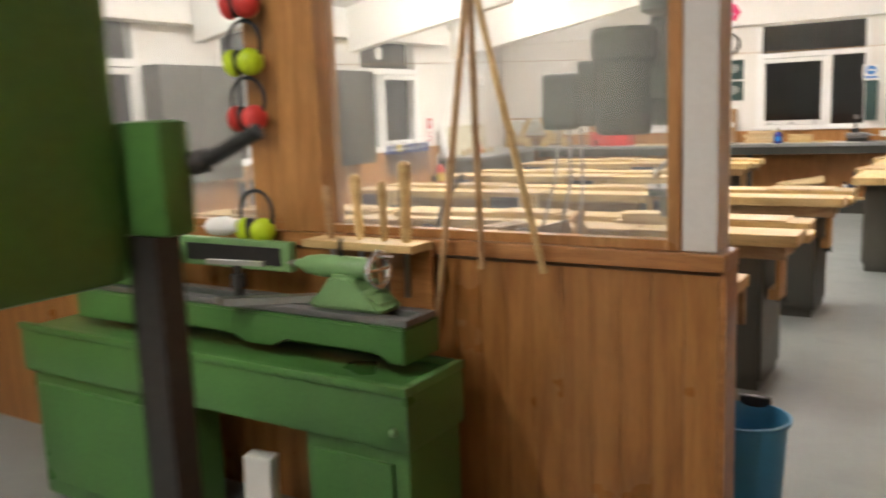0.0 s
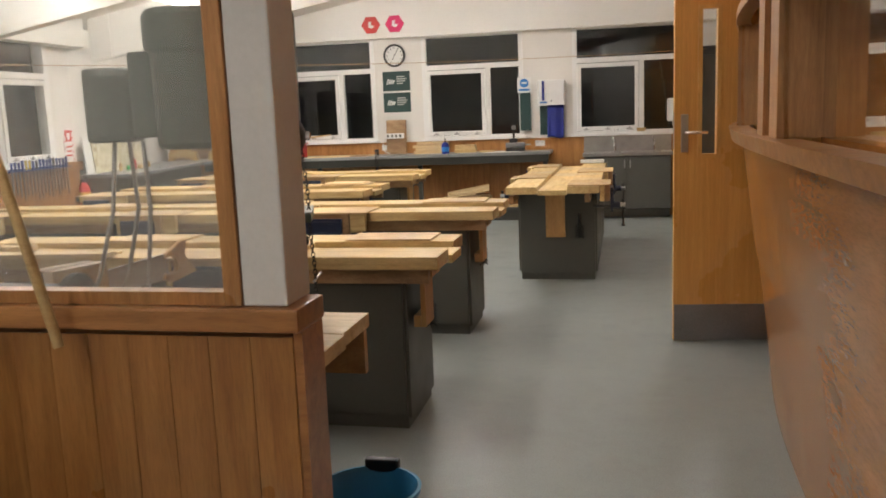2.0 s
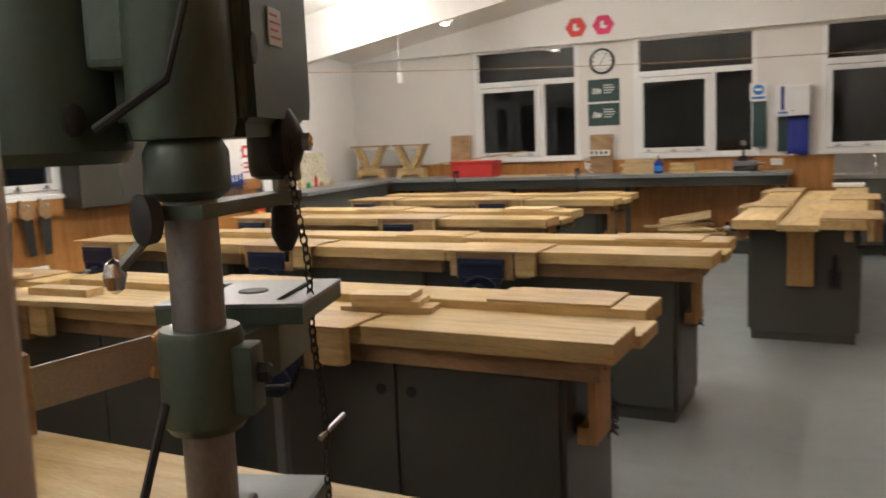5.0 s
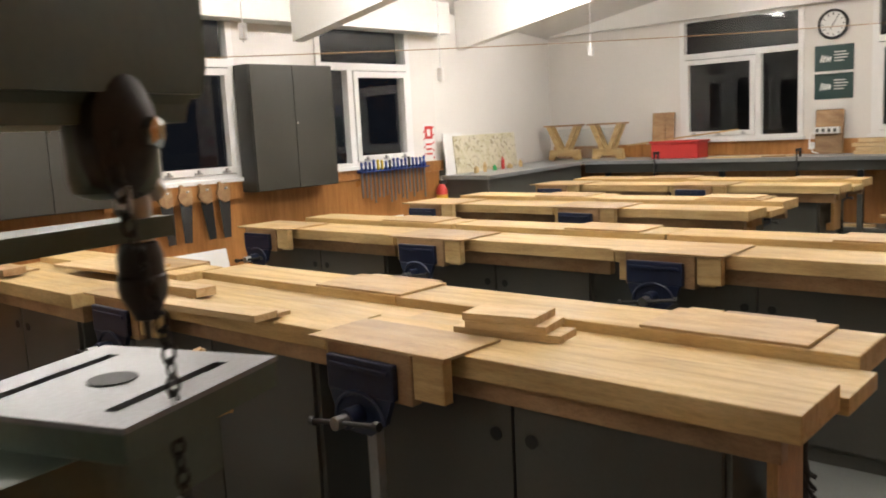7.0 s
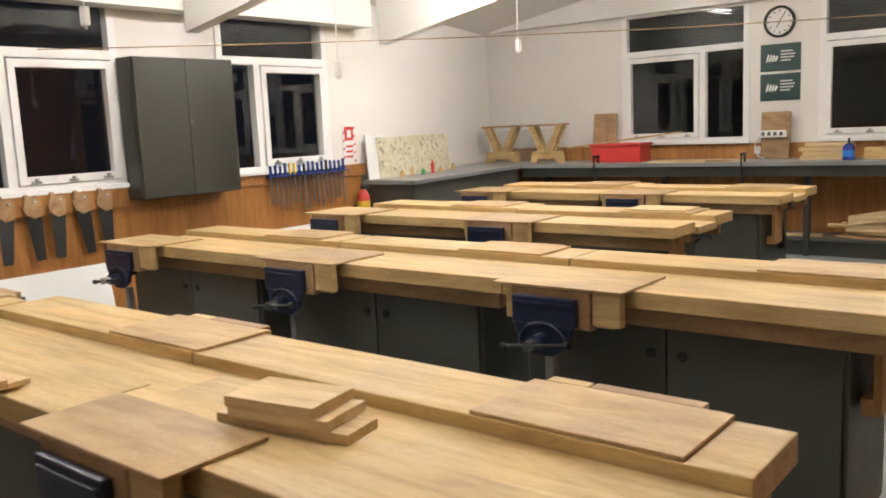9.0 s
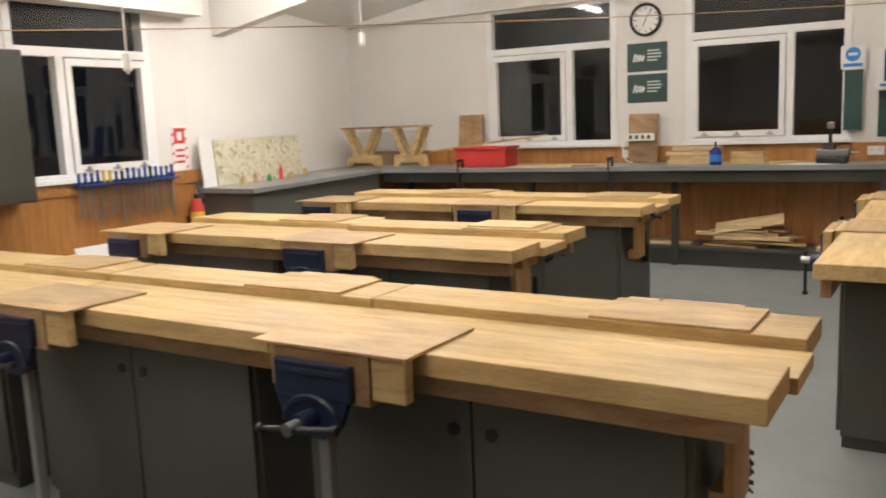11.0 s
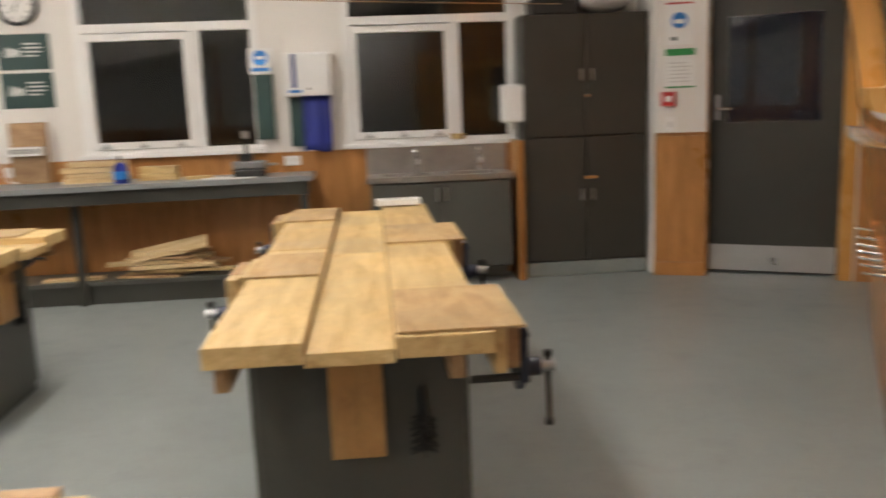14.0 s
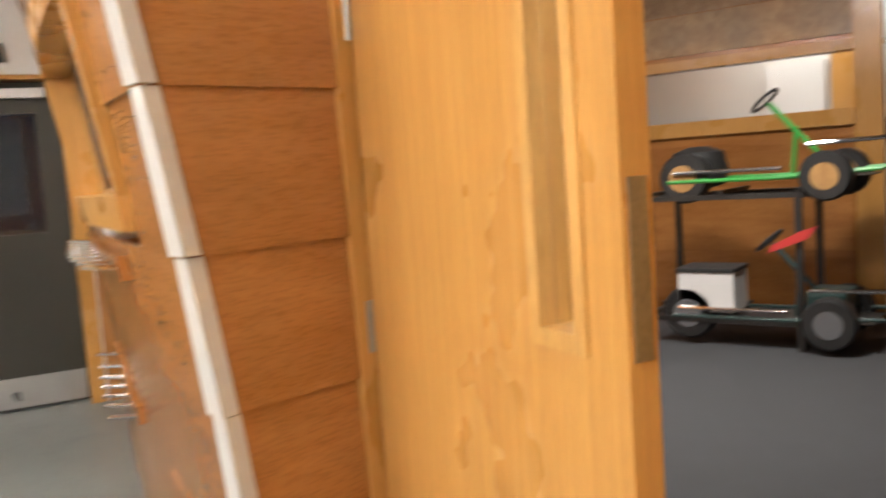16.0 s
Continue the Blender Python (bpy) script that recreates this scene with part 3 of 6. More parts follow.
board(-3.90, -3.62, 4.50, 4.60, 0.7895, 0.03, M_PAD, "reddish timber block lying on the workbench", 10, "timber_block")
board(-2.25, -1.90, 8.13, 8.35, 0.7895, 0.008, M_RAW, "pale plywood board lying on the workbench", 0)
board(-0.18, 0.06, 10.18, 10.29, 0.7895, 0.03, M_WHITE, "white box lid lying at the end of the workbench", 0, "box_lid")

# ---- benches along the walls ----
def prism(outline, z0, z1):
    return plate(new_bm(), outline, z0, z1)


counter = thing("corner_counter", (0, 0, 0), "grey topped corner bench along two walls with an open shelf below", "counter")
part("worktop", prism([(-5.36, 9.25), (-4.76, 9.25), (-5.08, 11.34), (-0.62, 11.66), (-0.62, 12.075), (-5.95, 12.075)], 0.815, 0.852), M_TOP, counter, "grey worktop")
part("end_panel", prism([(-5.35, 9.27), (-4.80, 9.27), (-4.802, 9.29), (-5.352, 9.29)], 0, 0.815), M_GREY, counter)
part("front_panel", prism([(-4.80, 9.29), (-5.11, 11.36), (-5.13, 11.36), (-4.82, 9.29)], 0.0, 0.815), M_GREY, counter, "grey cupboard front")
part("front_rail", prism([(-5.06, 11.37), (-0.64, 11.685), (-0.64, 11.705), (-5.06, 11.39)], 0.72, 0.815), M_DARK, counter, "dark front rail")
part("shelf", bx(-5.10, -0.65, 11.69, 12.07, 0.135, 0.165), M_GREY, counter, "grey lower shelf")
part("kick", bx(-5.10, -0.65, 11.71, 11.73, 0, 0.135), M_DARK, counter)
for x in (-4.95, -3.6, -2.26, -0.68):
    part("leg", bx(x - 0.025, x + 0.025, 11.66, 11.71, 0, 0.719), M_DARK, counter)

sink = thing("sink_unit", (-0.21, 11.70, 0), "grey laminate sink cupboard with stainless steel top", "sink")
part("body", bx(0, 1.02, 0.03, 0.385, 0.12, 0.765), M_GREY, sink)
part("plinth", bx(0.0, 1.02, 0.24, 0.38, 0, 0.119), M_FLOOR, sink, "coved vinyl toe space")
part("steel_top", grid_plate([-0.02, 0.10, 0.44, 0.58, 0.92, 1.04], [0, 0.06, 0.33, 0.385], {(1, 1), (3, 1)}, 0.766, 0.805), M_STEEL, sink, "stainless steel top")
for a in (0.10, 0.58):
    part("basin", bx(a + 0.001, a + 0.339, 0.061, 0.329, 0.7661, 0.774), M_STEEL, sink, "stainless steel basin floor")
part("splashback", bx(-0.02, 1.04, 0.365, 0.384, 0.8055, 1.0), M_STEEL, sink, "stainless steel splashback")
for k, a in enumerate((0.01, 0.515)):
    d = part("cupboard_door", bx(a, a + 0.495, 0.012, 0.029, 0.13, 0.75, 0.002), M_GREY, sink)
    part("handle", bx(0.47 if k == 0 else 0.535, 0.485 if k == 0 else 0.55, -0.012, 0.011, 0.62, 0.72, 0.003), M_STEEL, d)
for a in (0.36, 0.83):
    t = part("tap", tube(new_bm(), [(a, 0.345, 0.805), (a, 0.345, 0.90), (a, 0.32, 0.92), (a, 0.20, 0.905), (a, 0.19, 0.875)], 0.013, 10), M_CHROME, sink, "chrome mixer tap", True)
    part("lever", tube(new_bm(), [(a, 0.345, 0.90), (a, 0.335, 0.95), (a - 0.02, 0.25, 0.975)], 0.009, 8), M_CHROME, t, "", True)
structure("post_sink", bx(0.86, 0.905, 11.72, 12.08, 0, 1.03), M_DADO, "veneered timber end panel beside the sink", "panel")

tall = thing("tall_cupboard", (0.925, 11.79, 0), "tall dark grey double door cupboard on a coved vinyl base", "cupboard")
part("body", bx(0, 0.925, 0.02, 0.30, 0.11, 1.915, 0.004), M_DARK, tall)
part("plinth", bx(0.0, 0.925, 0.005, 0.29, 0, 0.109, 0.012), M_FLOOR, tall, "coved grey vinyl plinth")
for k, (a, b) in enumerate(((0.008, 0.459), (0.465, 0.917))):
    for z0, z1 in ((0.12, 1.035), (1.045, 1.905)):
        d = part("cupboard_door", bx(a, b, 0.0, 0.019, z0, z1, 0.002), M_DARK, tall)
        xk = b - 0.035 if k == 0 else a + 0.04
        zk = 1.44 if z0 > 0.5 else 0.57
        part("handle", bx(xk - 0.008, xk + 0.008, -0.022, -0.001, zk, zk + 0.085, 0.004), M_STEEL, d, "steel pull handle")
part("hasp", bx(0.445, 0.535, -0.014, -0.001, 0.725, 0.75, 0.003), M_CHROME, tall)
part("lock", bx(0.455, 0.485, -0.012, -0.001, 1.32, 1.34, 0.003), M_CHROME, tall)


def wall_cupboard(y0, label):
    c = thing("wall_cupboard", (XL + 0.036, y0, 0.90), label, "cupboard", "wall cupboards")
    part("body", bx(0, 0.175, 0, 0.80, 0, 0.945, 0.003), M_DARK, c)
    for a, b in ((0.004, 0.398), (0.402, 0.796)):
        part("cupboard_door", bx(0.176, 0.195, a, b, 0.005, 0.94, 0.002), M_DARK, c)
    part("lock", turned(new_bm(), [(0.008, 0), (0.008, 0.004), (0.005, 0.006)], (0.195, 0.42, 0.50), (1, 0, 0), 10), M_CHROME, c)


wall_cupboard(6.97, "dark grey steel wall cupboard between the windows")
wall_cupboard(5.05, "dark grey steel wall cupboard beside the windows")


# ---- the glazed partition beside the machines ----
PY = 2.795
PX0, PX1 = XL + 0.04, -0.325
bm = new_bm()
box(bm, PX0, PX1 - 0.02, PY + 0.01, PY + 0.105, 0, 0.945)
structure("wall_partition", bm, M_TNG, "low timber partition wall", "partition")
rail = structure("rail_partition", bx(PX0, PX1, PY - 0.022, PY + 0.122, 0.955, 1.002, 0.006), M_TRIM, "timber capping rail on the partition", "trim")
structure("sill_partition", bx(PX0, -0.482, PY + 0.0, PY + 0.04, 1.0035, 1.03), M_POST, "timber glazing bead on the partition", "trim")
structure("post_end_partition", bx(PX1 - 0.02, PX1 - 0.002, PY, PY + 0.11, 0, 0.954), M_TRIM, "timber end cover of the partition", "trim")
structure("post_white", bx(-0.442, -0.352, PY, PY + 0.12, 1.003, 3.3, 0.005), M_STRIP, "white painted timber post with chipped corners", "post")
structure("post_timber", bx(-0.48, -0.4435, PY - 0.005, PY + 0.08, 1.003, 3.25, 0.004), M_POST, "varnished timber post at the end of the glass", "post")
structure("post_timber_middle", bx(-1.81, -1.63, PY - 0.02, PY + 0.09, 1.003, 3.1, 0.004), M_POST, "varnished timber post between the glass panes", "post")
structure("post_board_middle", bx(-1.96, -1.812, PY - 0.005, PY + 0.02, 1.031, 3.05, 0.003), M_POST, "flat timber board beside the middle post", "post")
structure("post_timber_inner", bx(-2.95, -2.85, PY - 0.005, PY + 0.08, 1.003, 2.9, 0.004), M_POST, "varnished timber post between the glass panes", "post")
for a, b in ((-1.628, -0.481), (-2.848, -1.962), (PX0, -2.952)):
    g = structure("glass_partition", bx(a, b, PY + 0.042, PY + 0.047, 1.002, 2.6), M_DUSTY, "dusty clear glass pane above the partition", "glass")
    g.visible_shadow = False
structure("beam_partition", bx(PX0, -0.3, PY, PY + 0.1, 2.62, 2.75), M_POST, "timber head above the glass", "trim")


# ---- curved plywood office ----
def spline(pts, n):
    """Points along a smooth curve through pts."""
    p = [Vector((*q, 0)) for q in pts]
    p = [p[0] * 2 - p[1]] + p + [p[-1] * 2 - p[-2]]
    out = []
    for i in range(1, len(p) - 2):
        for k in range(n):
            t = k / n
            a, b, c, d = p[i - 1:i + 3]
            out.append(0.5 * (2 * b + (c - a) * t + (2 * a - 5 * b + 4 * c - d) * t * t + (3 * b - a - 3 * c + d) * t ** 3))
    return out + [p[-2]]


def hull(curve, side, lean, power, most):
    """f(i, z, out): a place on a curved, outward leaning wall."""
    def normal(i):
        a, b = curve[max(0, i - 1)], curve[min(len(curve) - 1, i + 1)]
        d = (b - a).normalized()
        return Vector((-d.y, d.x, 0)) * side
    return lambda i, z, out: curve[i] + normal(i) * (lean * min(most, z / 1.25) ** power + out) + Vector((0, 0, z))


def skin_panel(f, i0, i1, z0, z1, o0, o1, thick=0.012, steps=3):
    """One bent sheet between curve stations, o0 and o1: how proud its lower and upper edge stand."""
    bm = new_bm()
    front, back = [], []
    for i in range(i0, i1 + 1):
        fr, bk = [], []
        for k in range(steps + 1):
            z, o = z0 + (z1 - z0) * k / steps, o0 + (o1 - o0) * k / steps
            fr.append(bm.verts.new(f(i, z, o)))
            bk.append(bm.verts.new(f(i, z, o - thick)))
        front.append(fr)
        back.append(bk)
    n = i1 - i0
    for a in range(n):
        for k in range(steps):
            bm.faces.new((front[a][k], front[a + 1][k], front[a + 1][k + 1], front[a][k + 1]))
            bm.faces.new((back[a][k + 1], back[a + 1][k + 1], back[a + 1][k], back[a][k]))
        bm.faces.new((front[a][0], back[a][0], back[a + 1][0], front[a + 1][0]))
        bm.faces.new((front[a][steps], front[a + 1][steps], back[a + 1][steps], back[a][steps]))
    for e in (0, n):
        for k in range(steps):
            bm.faces.new((front[e][k], front[e][k + 1], back[e][k + 1], back[e][k]))
    return bm


POD = structure("wall_office_south", prism([(1.30, YF), (1.45, YF), (1.47, 6.30), (1.40, 6.32), (1.32, 6.30)], 0, 2.5), M_POD, "inner face of the curved plywood office wall", "wall")
south = spline([(1.05, YF), (0.93, 1.2), (0.88, 3.0), (0.88, 4.4), (0.94, 5.3), (1.08, 6.24)], 10)
fs = hull(south, 1, 0.16, 1.15, 1.0)
NS = len(south) - 1
SEGS = [(0, 14), (14, 30), (30, NS)]
for a, b in SEGS:
    part("plywood_panel", skin_panel(fs, a, b, 0.0, 0.70, 0.0, 0.0), M_POD, POD, "", True)
    part("plywood_panel", skin_panel(fs, a, b, 0.70, 1.20, 0.010, 0.004), M_POD, POD, "", True)
part("plywood_panel", skin_panel(fs, 0, NS, 1.72, 2.5, 0.006, 0.006), M_POD, POD, "", True)
for a, b in ((0, 8), (26, 28), (42, 43), (48, NS)):
    part("plywood_panel", skin_panel(fs, a, b, 1.2, 1.72, 0.004, 0.004), M_POD, POD, "", True)
part("ledge", skin_panel(fs, 0, NS, 1.195, 1.245, 0.05, 0.055, 0.09, 1), M_TRIM, POD, "bent timber ledge under the windows", True)
part("head_trim", skin_panel(fs, 0, NS, 1.70, 1.735, 0.03, 0.03, 0.06, 1), M_TRIM, POD, "bent timber head over the windows", True)
for i in (8, 26, 28, 42, 43, 48):
    part("window_jamb", skin_panel(fs, i, i + 1, 1.246, 1.70, 0.02, 0.02, 0.16, 1), M_POST, POD, "timber window jamb")
for a, b in ((8, 26), (28, 42), (44, 48)):
    p = part("pane", skin_panel(fs, a, b, 1.246, 1.70, -0.10, -0.10, 0.005, 1), M_GLASS, POD, "clear office window")
    p.visible_shadow = False

POD2_PLAN = [(1.31, 7.36), (1.42, 7.34), (3.55, 11.1), (3.42, 11.2)]
POD2 = structure("wall_office_north", plate(prism(POD2_PLAN, 0, 1.28), POD2_PLAN, 1.76, 2.5), M_POD, "inner face of the curved plywood office wall", "wall")
north = spline([(1.12, 7.30), (1.28, 7.68), (1.56, 8.27), (1.94, 8.94), (2.76, 10.38), (3.19, 10.98)], 10)
fn = hull(north, 1, 0.115, 1.6, 2.2)
NN = len(north) - 1
LAPS = [0.0, 0.15, 0.41, 0.68, 0.945, 1.215, 1.49, 1.76, 2.03, 2.30, 2.56]
W0, W1 = 8, 30
for k, (a, b) in enumerate(zip(LAPS, LAPS[1:])):
    if 1.2 < a < 1.7:
        part("plywood_panel", skin_panel(fn, 0, W0, a, b, 0.014, 0.004), M_POD, POD2, "", True)
        part("plywood_panel", skin_panel(fn, W1, NN, a, b, 0.014, 0.004), M_POD, POD2, "", True)
    else:
        part("plywood_panel", skin_panel(fn, 0, NN, a, b, 0.014, 0.004), M_POD, POD2, "", True)
    if b <= 2.5:
        # end face towards the doorway, and the pale strip on the corner
        bm = new_bm()
        q0, q1 = fn(0, a, 0.012), fn(0, b, 0.004)
        vs = []
        for q, z, o in ((q0, a, 0.014), (q1, b, 0.004)):
            vs.append([bm.verts.new((q.x + 0.02, q.y - o, z)), bm.verts.new((1.335, 7.30 - o, z)), bm.verts.new((1.335, 7.34, z)), bm.verts.new((q.x + 0.02, q.y + 0.03, z))])
        skin(bm, vs[0], vs[1])
        bm.faces.new(vs[0][::-1])
        bm.faces.new(vs[1])
        part("end_panel", bm, M_POD, POD2)
        bm = new_bm()
        vs = []
        for q, z, o in ((q0, a + 0.003, 0.02), (q1, b - 0.001, 0.010)):
            vs.append([bm.verts.new((q.x - 0.012, q.y - o, z)), bm.verts.new((q.x + 0.022, q.y - o, z)), bm.verts.new((q.x + 0.03, q.y + 0.03, z)), bm.verts.new((q.x - 0.002, q.y + 0.035, z))])
        skin(bm, vs[0], vs[1])
        bm.faces.new(vs[0][::-1])
        bm.faces.new(vs[1])
        part("edge_strip", bm, M_STRIP, POD2, "pale painted edge strip")
bm = skin_panel(fn, W0, W1, 1.25, 1.32, 0.035, 0.035, 0.12, 1)
part("window_sill", bm, M_DOOR, POD2, "bent timber window sill", True)
part("window_head", skin_panel(fn, W0, W1, 1.72, 1.79, 0.03, 0.03, 0.12, 1), M_DOOR, POD2, "bent timber window head", True)
for i in (W0, W1 - 1):
    part("window_jamb", skin_panel(fn, i, i + 1, 1.32, 1.72, 0.03, 0.03, 0.12, 1), M_DOOR, POD2)
p = part("pane", skin_panel(fn, W0 + 1, W1 - 1, 1.32, 1.72, -0.04, -0.04, 0.005, 1), M_GLASS, POD2, "clear office window")
p.visible_shadow = False
part("peg_rail", skin_panel(fn, 19, 32, 0.69, 0.74, 0.03, 0.03, 0.025, 1), M_POD, POD2, "timber peg rail", True)
part("peg_rail", skin_panel(fn, 13, 31, 1.13, 1.185, 0.03, 0.03, 0.025, 1), M_POD, POD2, "timber peg rail", True)
for z, span in ((0.715, range(19, 32, 2)), (1.155, range(14, 31, 2))):
    for i in span:
        q, o = fn(i, z, 0.03), fn(i, z + 0.01, 0.10)
        part("hook", cyl(new_bm(), q, o, 0.006, 6), M_CHROME, POD2)


# ---- doors ----
def veneer_door(name, hinge, free, label, kick, mirror):
    """A veneered door leaf with a slim glass strip, lever handle and hinges; hinge and free: its two ends in plan."""
    h, e = Vector((*hinge, 0)), Vector((*free, 0))
    w = (e - h).length
    turn = math.degrees(math.atan2(e.y - h.y, e.x - h.x))
    root = thing(name, (h.x, h.y, 0.008, 0, 0, turn), label, "door")
    root["kind"] = "structure"
    s0, s1, z0, z1, t = w - (0.235 if kick else 0.175), w - (0.14 if kick else 0.085), 1.06 if kick else 1.11, 1.86, 0.02
    bm = new_bm()
    for q in ((0, s0, 0, 2.03), (s1, w, 0, 2.03), (s0, s1, 0, z0), (s0, s1, z1, 2.03)):
        box(bm, q[0], q[1], -t, t, q[2], q[3])
    part("leaf", bm, M_DOOR, root)
    bm = new_bm()
    for q in ((s0 - 0.015, s0 + 0.008, z0 - 0.015, z1 + 0.015), (s1 - 0.008, s1 + 0.015, z0 - 0.015, z1 + 0.015), (s0 + 0.008, s1 - 0.008, z0 - 0.015, z0 + 0.008), (s0 + 0.008, s1 - 0.008, z1 - 0.008, z1 + 0.015)):
        box(bm, q[0], q[1], -t - 0.006, t + 0.006, q[2], q[3])
    part("glazing_bead", bm, M_BEAD, root, "pale glazing bead")
    p = part("pane", bx(s0 + 0.008, s1 - 0.008, -0.003, 0.003, z0 + 0.008, z1 - 0.008), M_GLASS, root)
    p.visible_shadow = False
    part("lock_plate", bx(w, w + 0.003, -0.012, 0.012, 1.10, 1.30), M_STEEL, root, "steel lock plate on the edge")
    for s in ((1,) if kick else ()):
        hp = part("handle_plate", bx(w - 0.075, w - 0.035, min(s * t, s * (t + 0.008)), max(s * t, s * (t + 0.008)), 1.08, 1.29, 0.003), M_STEEL, root)
        part("lever", tube(new_bm(), [(w - 0.055, s * (t + 0.008), 1.19), (w - 0.055, s * (t + 0.045), 1.19), (w - 0.08, s * (t + 0.05), 1.19), (w - 0.17, s * (t + 0.05), 1.187)], 0.009, 8), M_CHROME, hp, "chrome lever", True)
    for z in (0.22, 1.03, 1.62):
        part("hinge", cyl(new_bm(), (-0.008, mirror * (t + 0.004), z - 0.05), (-0.008, mirror * (t + 0.004), z + 0.05), 0.008, 8), M_STEEL, root)
    if kick:
        for s in (-1, 1):
            part("kick_plate", bx(0.02, w - 0.004, min(s * t, s * (t + 0.003)), max(s * t, s * (t + 0.003)), 0.0, 0.21), M_CAST, root, "scuffed dark kick plate")
    return root


veneer_door("door_1", (1.36, 6.32), (0.54, 6.24), "open veneered timber door with a slim glass strip", True, -1)
veneer_door("door_2", (1.385, 7.262), (1.02, 6.575), "half open veneered timber door leaf with a slim glass strip", False, -1)
structure("door_frame_north", prism([(1.337, 7.285), (1.41, 7.278), (1.44, 7.36), (1.34, 7.38)], 0, 2.1), M_DOOR, "varnished timber door jamb", "door frame")
structure("door_frame_south", prism([(1.37, 6.24), (1.45, 6.24), (1.47, 6.34), (1.39, 6.345)], 0, 2.1), M_DOOR, "varnished timber door jamb", "door frame")
structure("wall_over_doorway", prism([(1.36, 6.2), (1.48, 6.2), (1.55, 7.4), (1.42, 7.4)], 2.1, 3.6), M_WALL, "white wall above the doorway", "wall")

grey_door = thing("door_3", (2.214, 11.68, 0, 0, 0, -28.3), "dark grey painted door with a glass panel and steel kick plate", "door")
grey_door["kind"] = "structure"
W = 0.975
bm = new_bm()
for q in ((0.05, 0.17, 0.01, 2.03), (W - 0.19, W - 0.05, 0.01, 2.03), (0.17, W - 0.19, 0.01, 1.10), (0.17, W - 0.19, 1.84, 2.03)):
    box(bm, q[0], q[1], 0.03, 0.07, q[2], q[3])
part("leaf", bm, M_DARK, grey_door)
p = part("pane", bx(0.17, W - 0.19, 0.047, 0.053, 1.10, 1.84), M_GLASS, grey_door)
p.visible_shadow = False
part("kick_plate", bx(0.06, W - 0.06, 0.026, 0.030, 0.02, 0.21), M_ALU, grey_door, "brushed metal kick plate")
for q in ((-0.045, 0.048, 0, 2.10), (W - 0.048, W + 0.045, 0, 2.10), (0.048, W - 0.048, 2.035, 2.10)):
    part("door_frame", bx(q[0], q[1], -0.10, 0.10, q[2], q[3]), M_DOOR, grey_door, "varnished timber frame")
part("handle_plate", bx(0.085, 0.115, 0.022, 0.030, 1.12, 1.30, 0.003), M_STEEL, grey_door)
part("lever", tube(new_bm(), [(0.10, 0.03, 1.20), (0.10, -0.02, 1.20), (0.20, -0.025, 1.20)], 0.009, 8), M_CHROME, grey_door, "", True)
part("closer", bx(W - 0.40, W - 0.12, -0.02, 0.03, 1.93, 1.99, 0.004), M_ALU, grey_door, "grey door closer")

# ---- machine bench and pillar drill behind the glass ----
mb = thing("machine_bench", (0, 0, 0), "rough timber bench carrying the drilling machine", "bench")
for k, (a, b) in enumerate(((2.955, 3.16), (3.165, 3.36), (3.365, 3.60))):
    part("plank", bx(-2.7, -0.43 - 0.01 * k, a, b, 0.755, 0.795, 0.003), M_BENCH, mb)
for x in (-2.6, -1.7, -0.95):
    for y in (3.0, 3.54):
        part("leg", bx(x - 0.035, x + 0.035, y - 0.035, y + 0.035, 0, 0.754, 0.003), M_PAD, mb)
part("apron", bx(-2.6, -0.46, 3.572, 3.598, 0.62, 0.754), M_PAD, mb)

DX, DY = -0.60, 3.27
drill = thing("pillar_drill", pose(DX, DY, 0.796, 0, 0, 19) @ Matrix.Diagonal((0.68, 0.68, 1, 1)), "dark green pillar drill with a steel column and slotted table", "drill press")
part("base", box(bx(-0.11, 0.15, -0.04, 0.36, 0, 0.045, 0.01), -0.034, 0.086, 0.001, 0.121, 0.045, 0.09, 0.008), M_DRILL, drill)
part("column", cyl(new_bm(), (0.026, 0.061, 0.09), (0.026, 0.061, 0.80), 0.044, 28), M_CAST, drill, "worn ground steel column", True)
bm = turned(new_bm(), [(0.062, 0.185), (0.072, 0.195), (0.072, 0.295), (0.066, 0.305)], (0.026, 0.061, 0), (0, 0, 1), 28)
box(bm, 0.07, 0.125, 0.03, 0.09, 0.205, 0.285, 0.006)
part("table_collar", bm, M_DRILL, drill, "split cast collar", True)
part("clamp_bolt", turned(new_bm(), [(0.013, 0), (0.013, 0.02), (0.008, 0.024)], (0.125, 0.061, 0.25), (1, 0, 0), 6), M_IRON, drill)
part("clamp_lever", cyl(cyl(new_bm(), (0.02, -0.07, 0.24), (0.0, -0.16, 0.12), 0.007, 8), (0.0, -0.16, 0.12), (0.0, -0.175, 0.09), 0.014, 8), M_IRON, drill, "", True)
bm = new_bm()
plate(bm, [(-0.02, 0.10), (0.07, 0.10), (0.10, 0.24), (0.10, 0.44), (-0.07, 0.44), (-0.07, 0.24)], 0.215, 0.283)
part("table_bracket", bm, M_DRILL, drill)
bm = grid_plate([-0.134, -0.086, -0.068, -0.02, 0.046, 0.094, 0.112, 0.16], [0.213, 0.255, 0.32, 0.386, 0.451, 0.493], {(1, 1), (1, 2), (1, 3), (5, 1), (5, 2), (5, 3)}, 0.3055, 0.310)
table = part("table", bm, M_TABLE, drill, "slotted ground steel table top")
bm = grid_plate([-0.132, -0.10, 0.126, 0.158], [0.215, 0.245, 0.461, 0.491], {(1, 1)}, 0.283, 0.305)
part("table_skirt", bm, M_DRILL, table, "dark green painted table rim")
part("table_web", bx(-0.099, 0.125, 0.246, 0.46, 0.284, 0.2975), M_DRILL, table, "dark underside of the table")
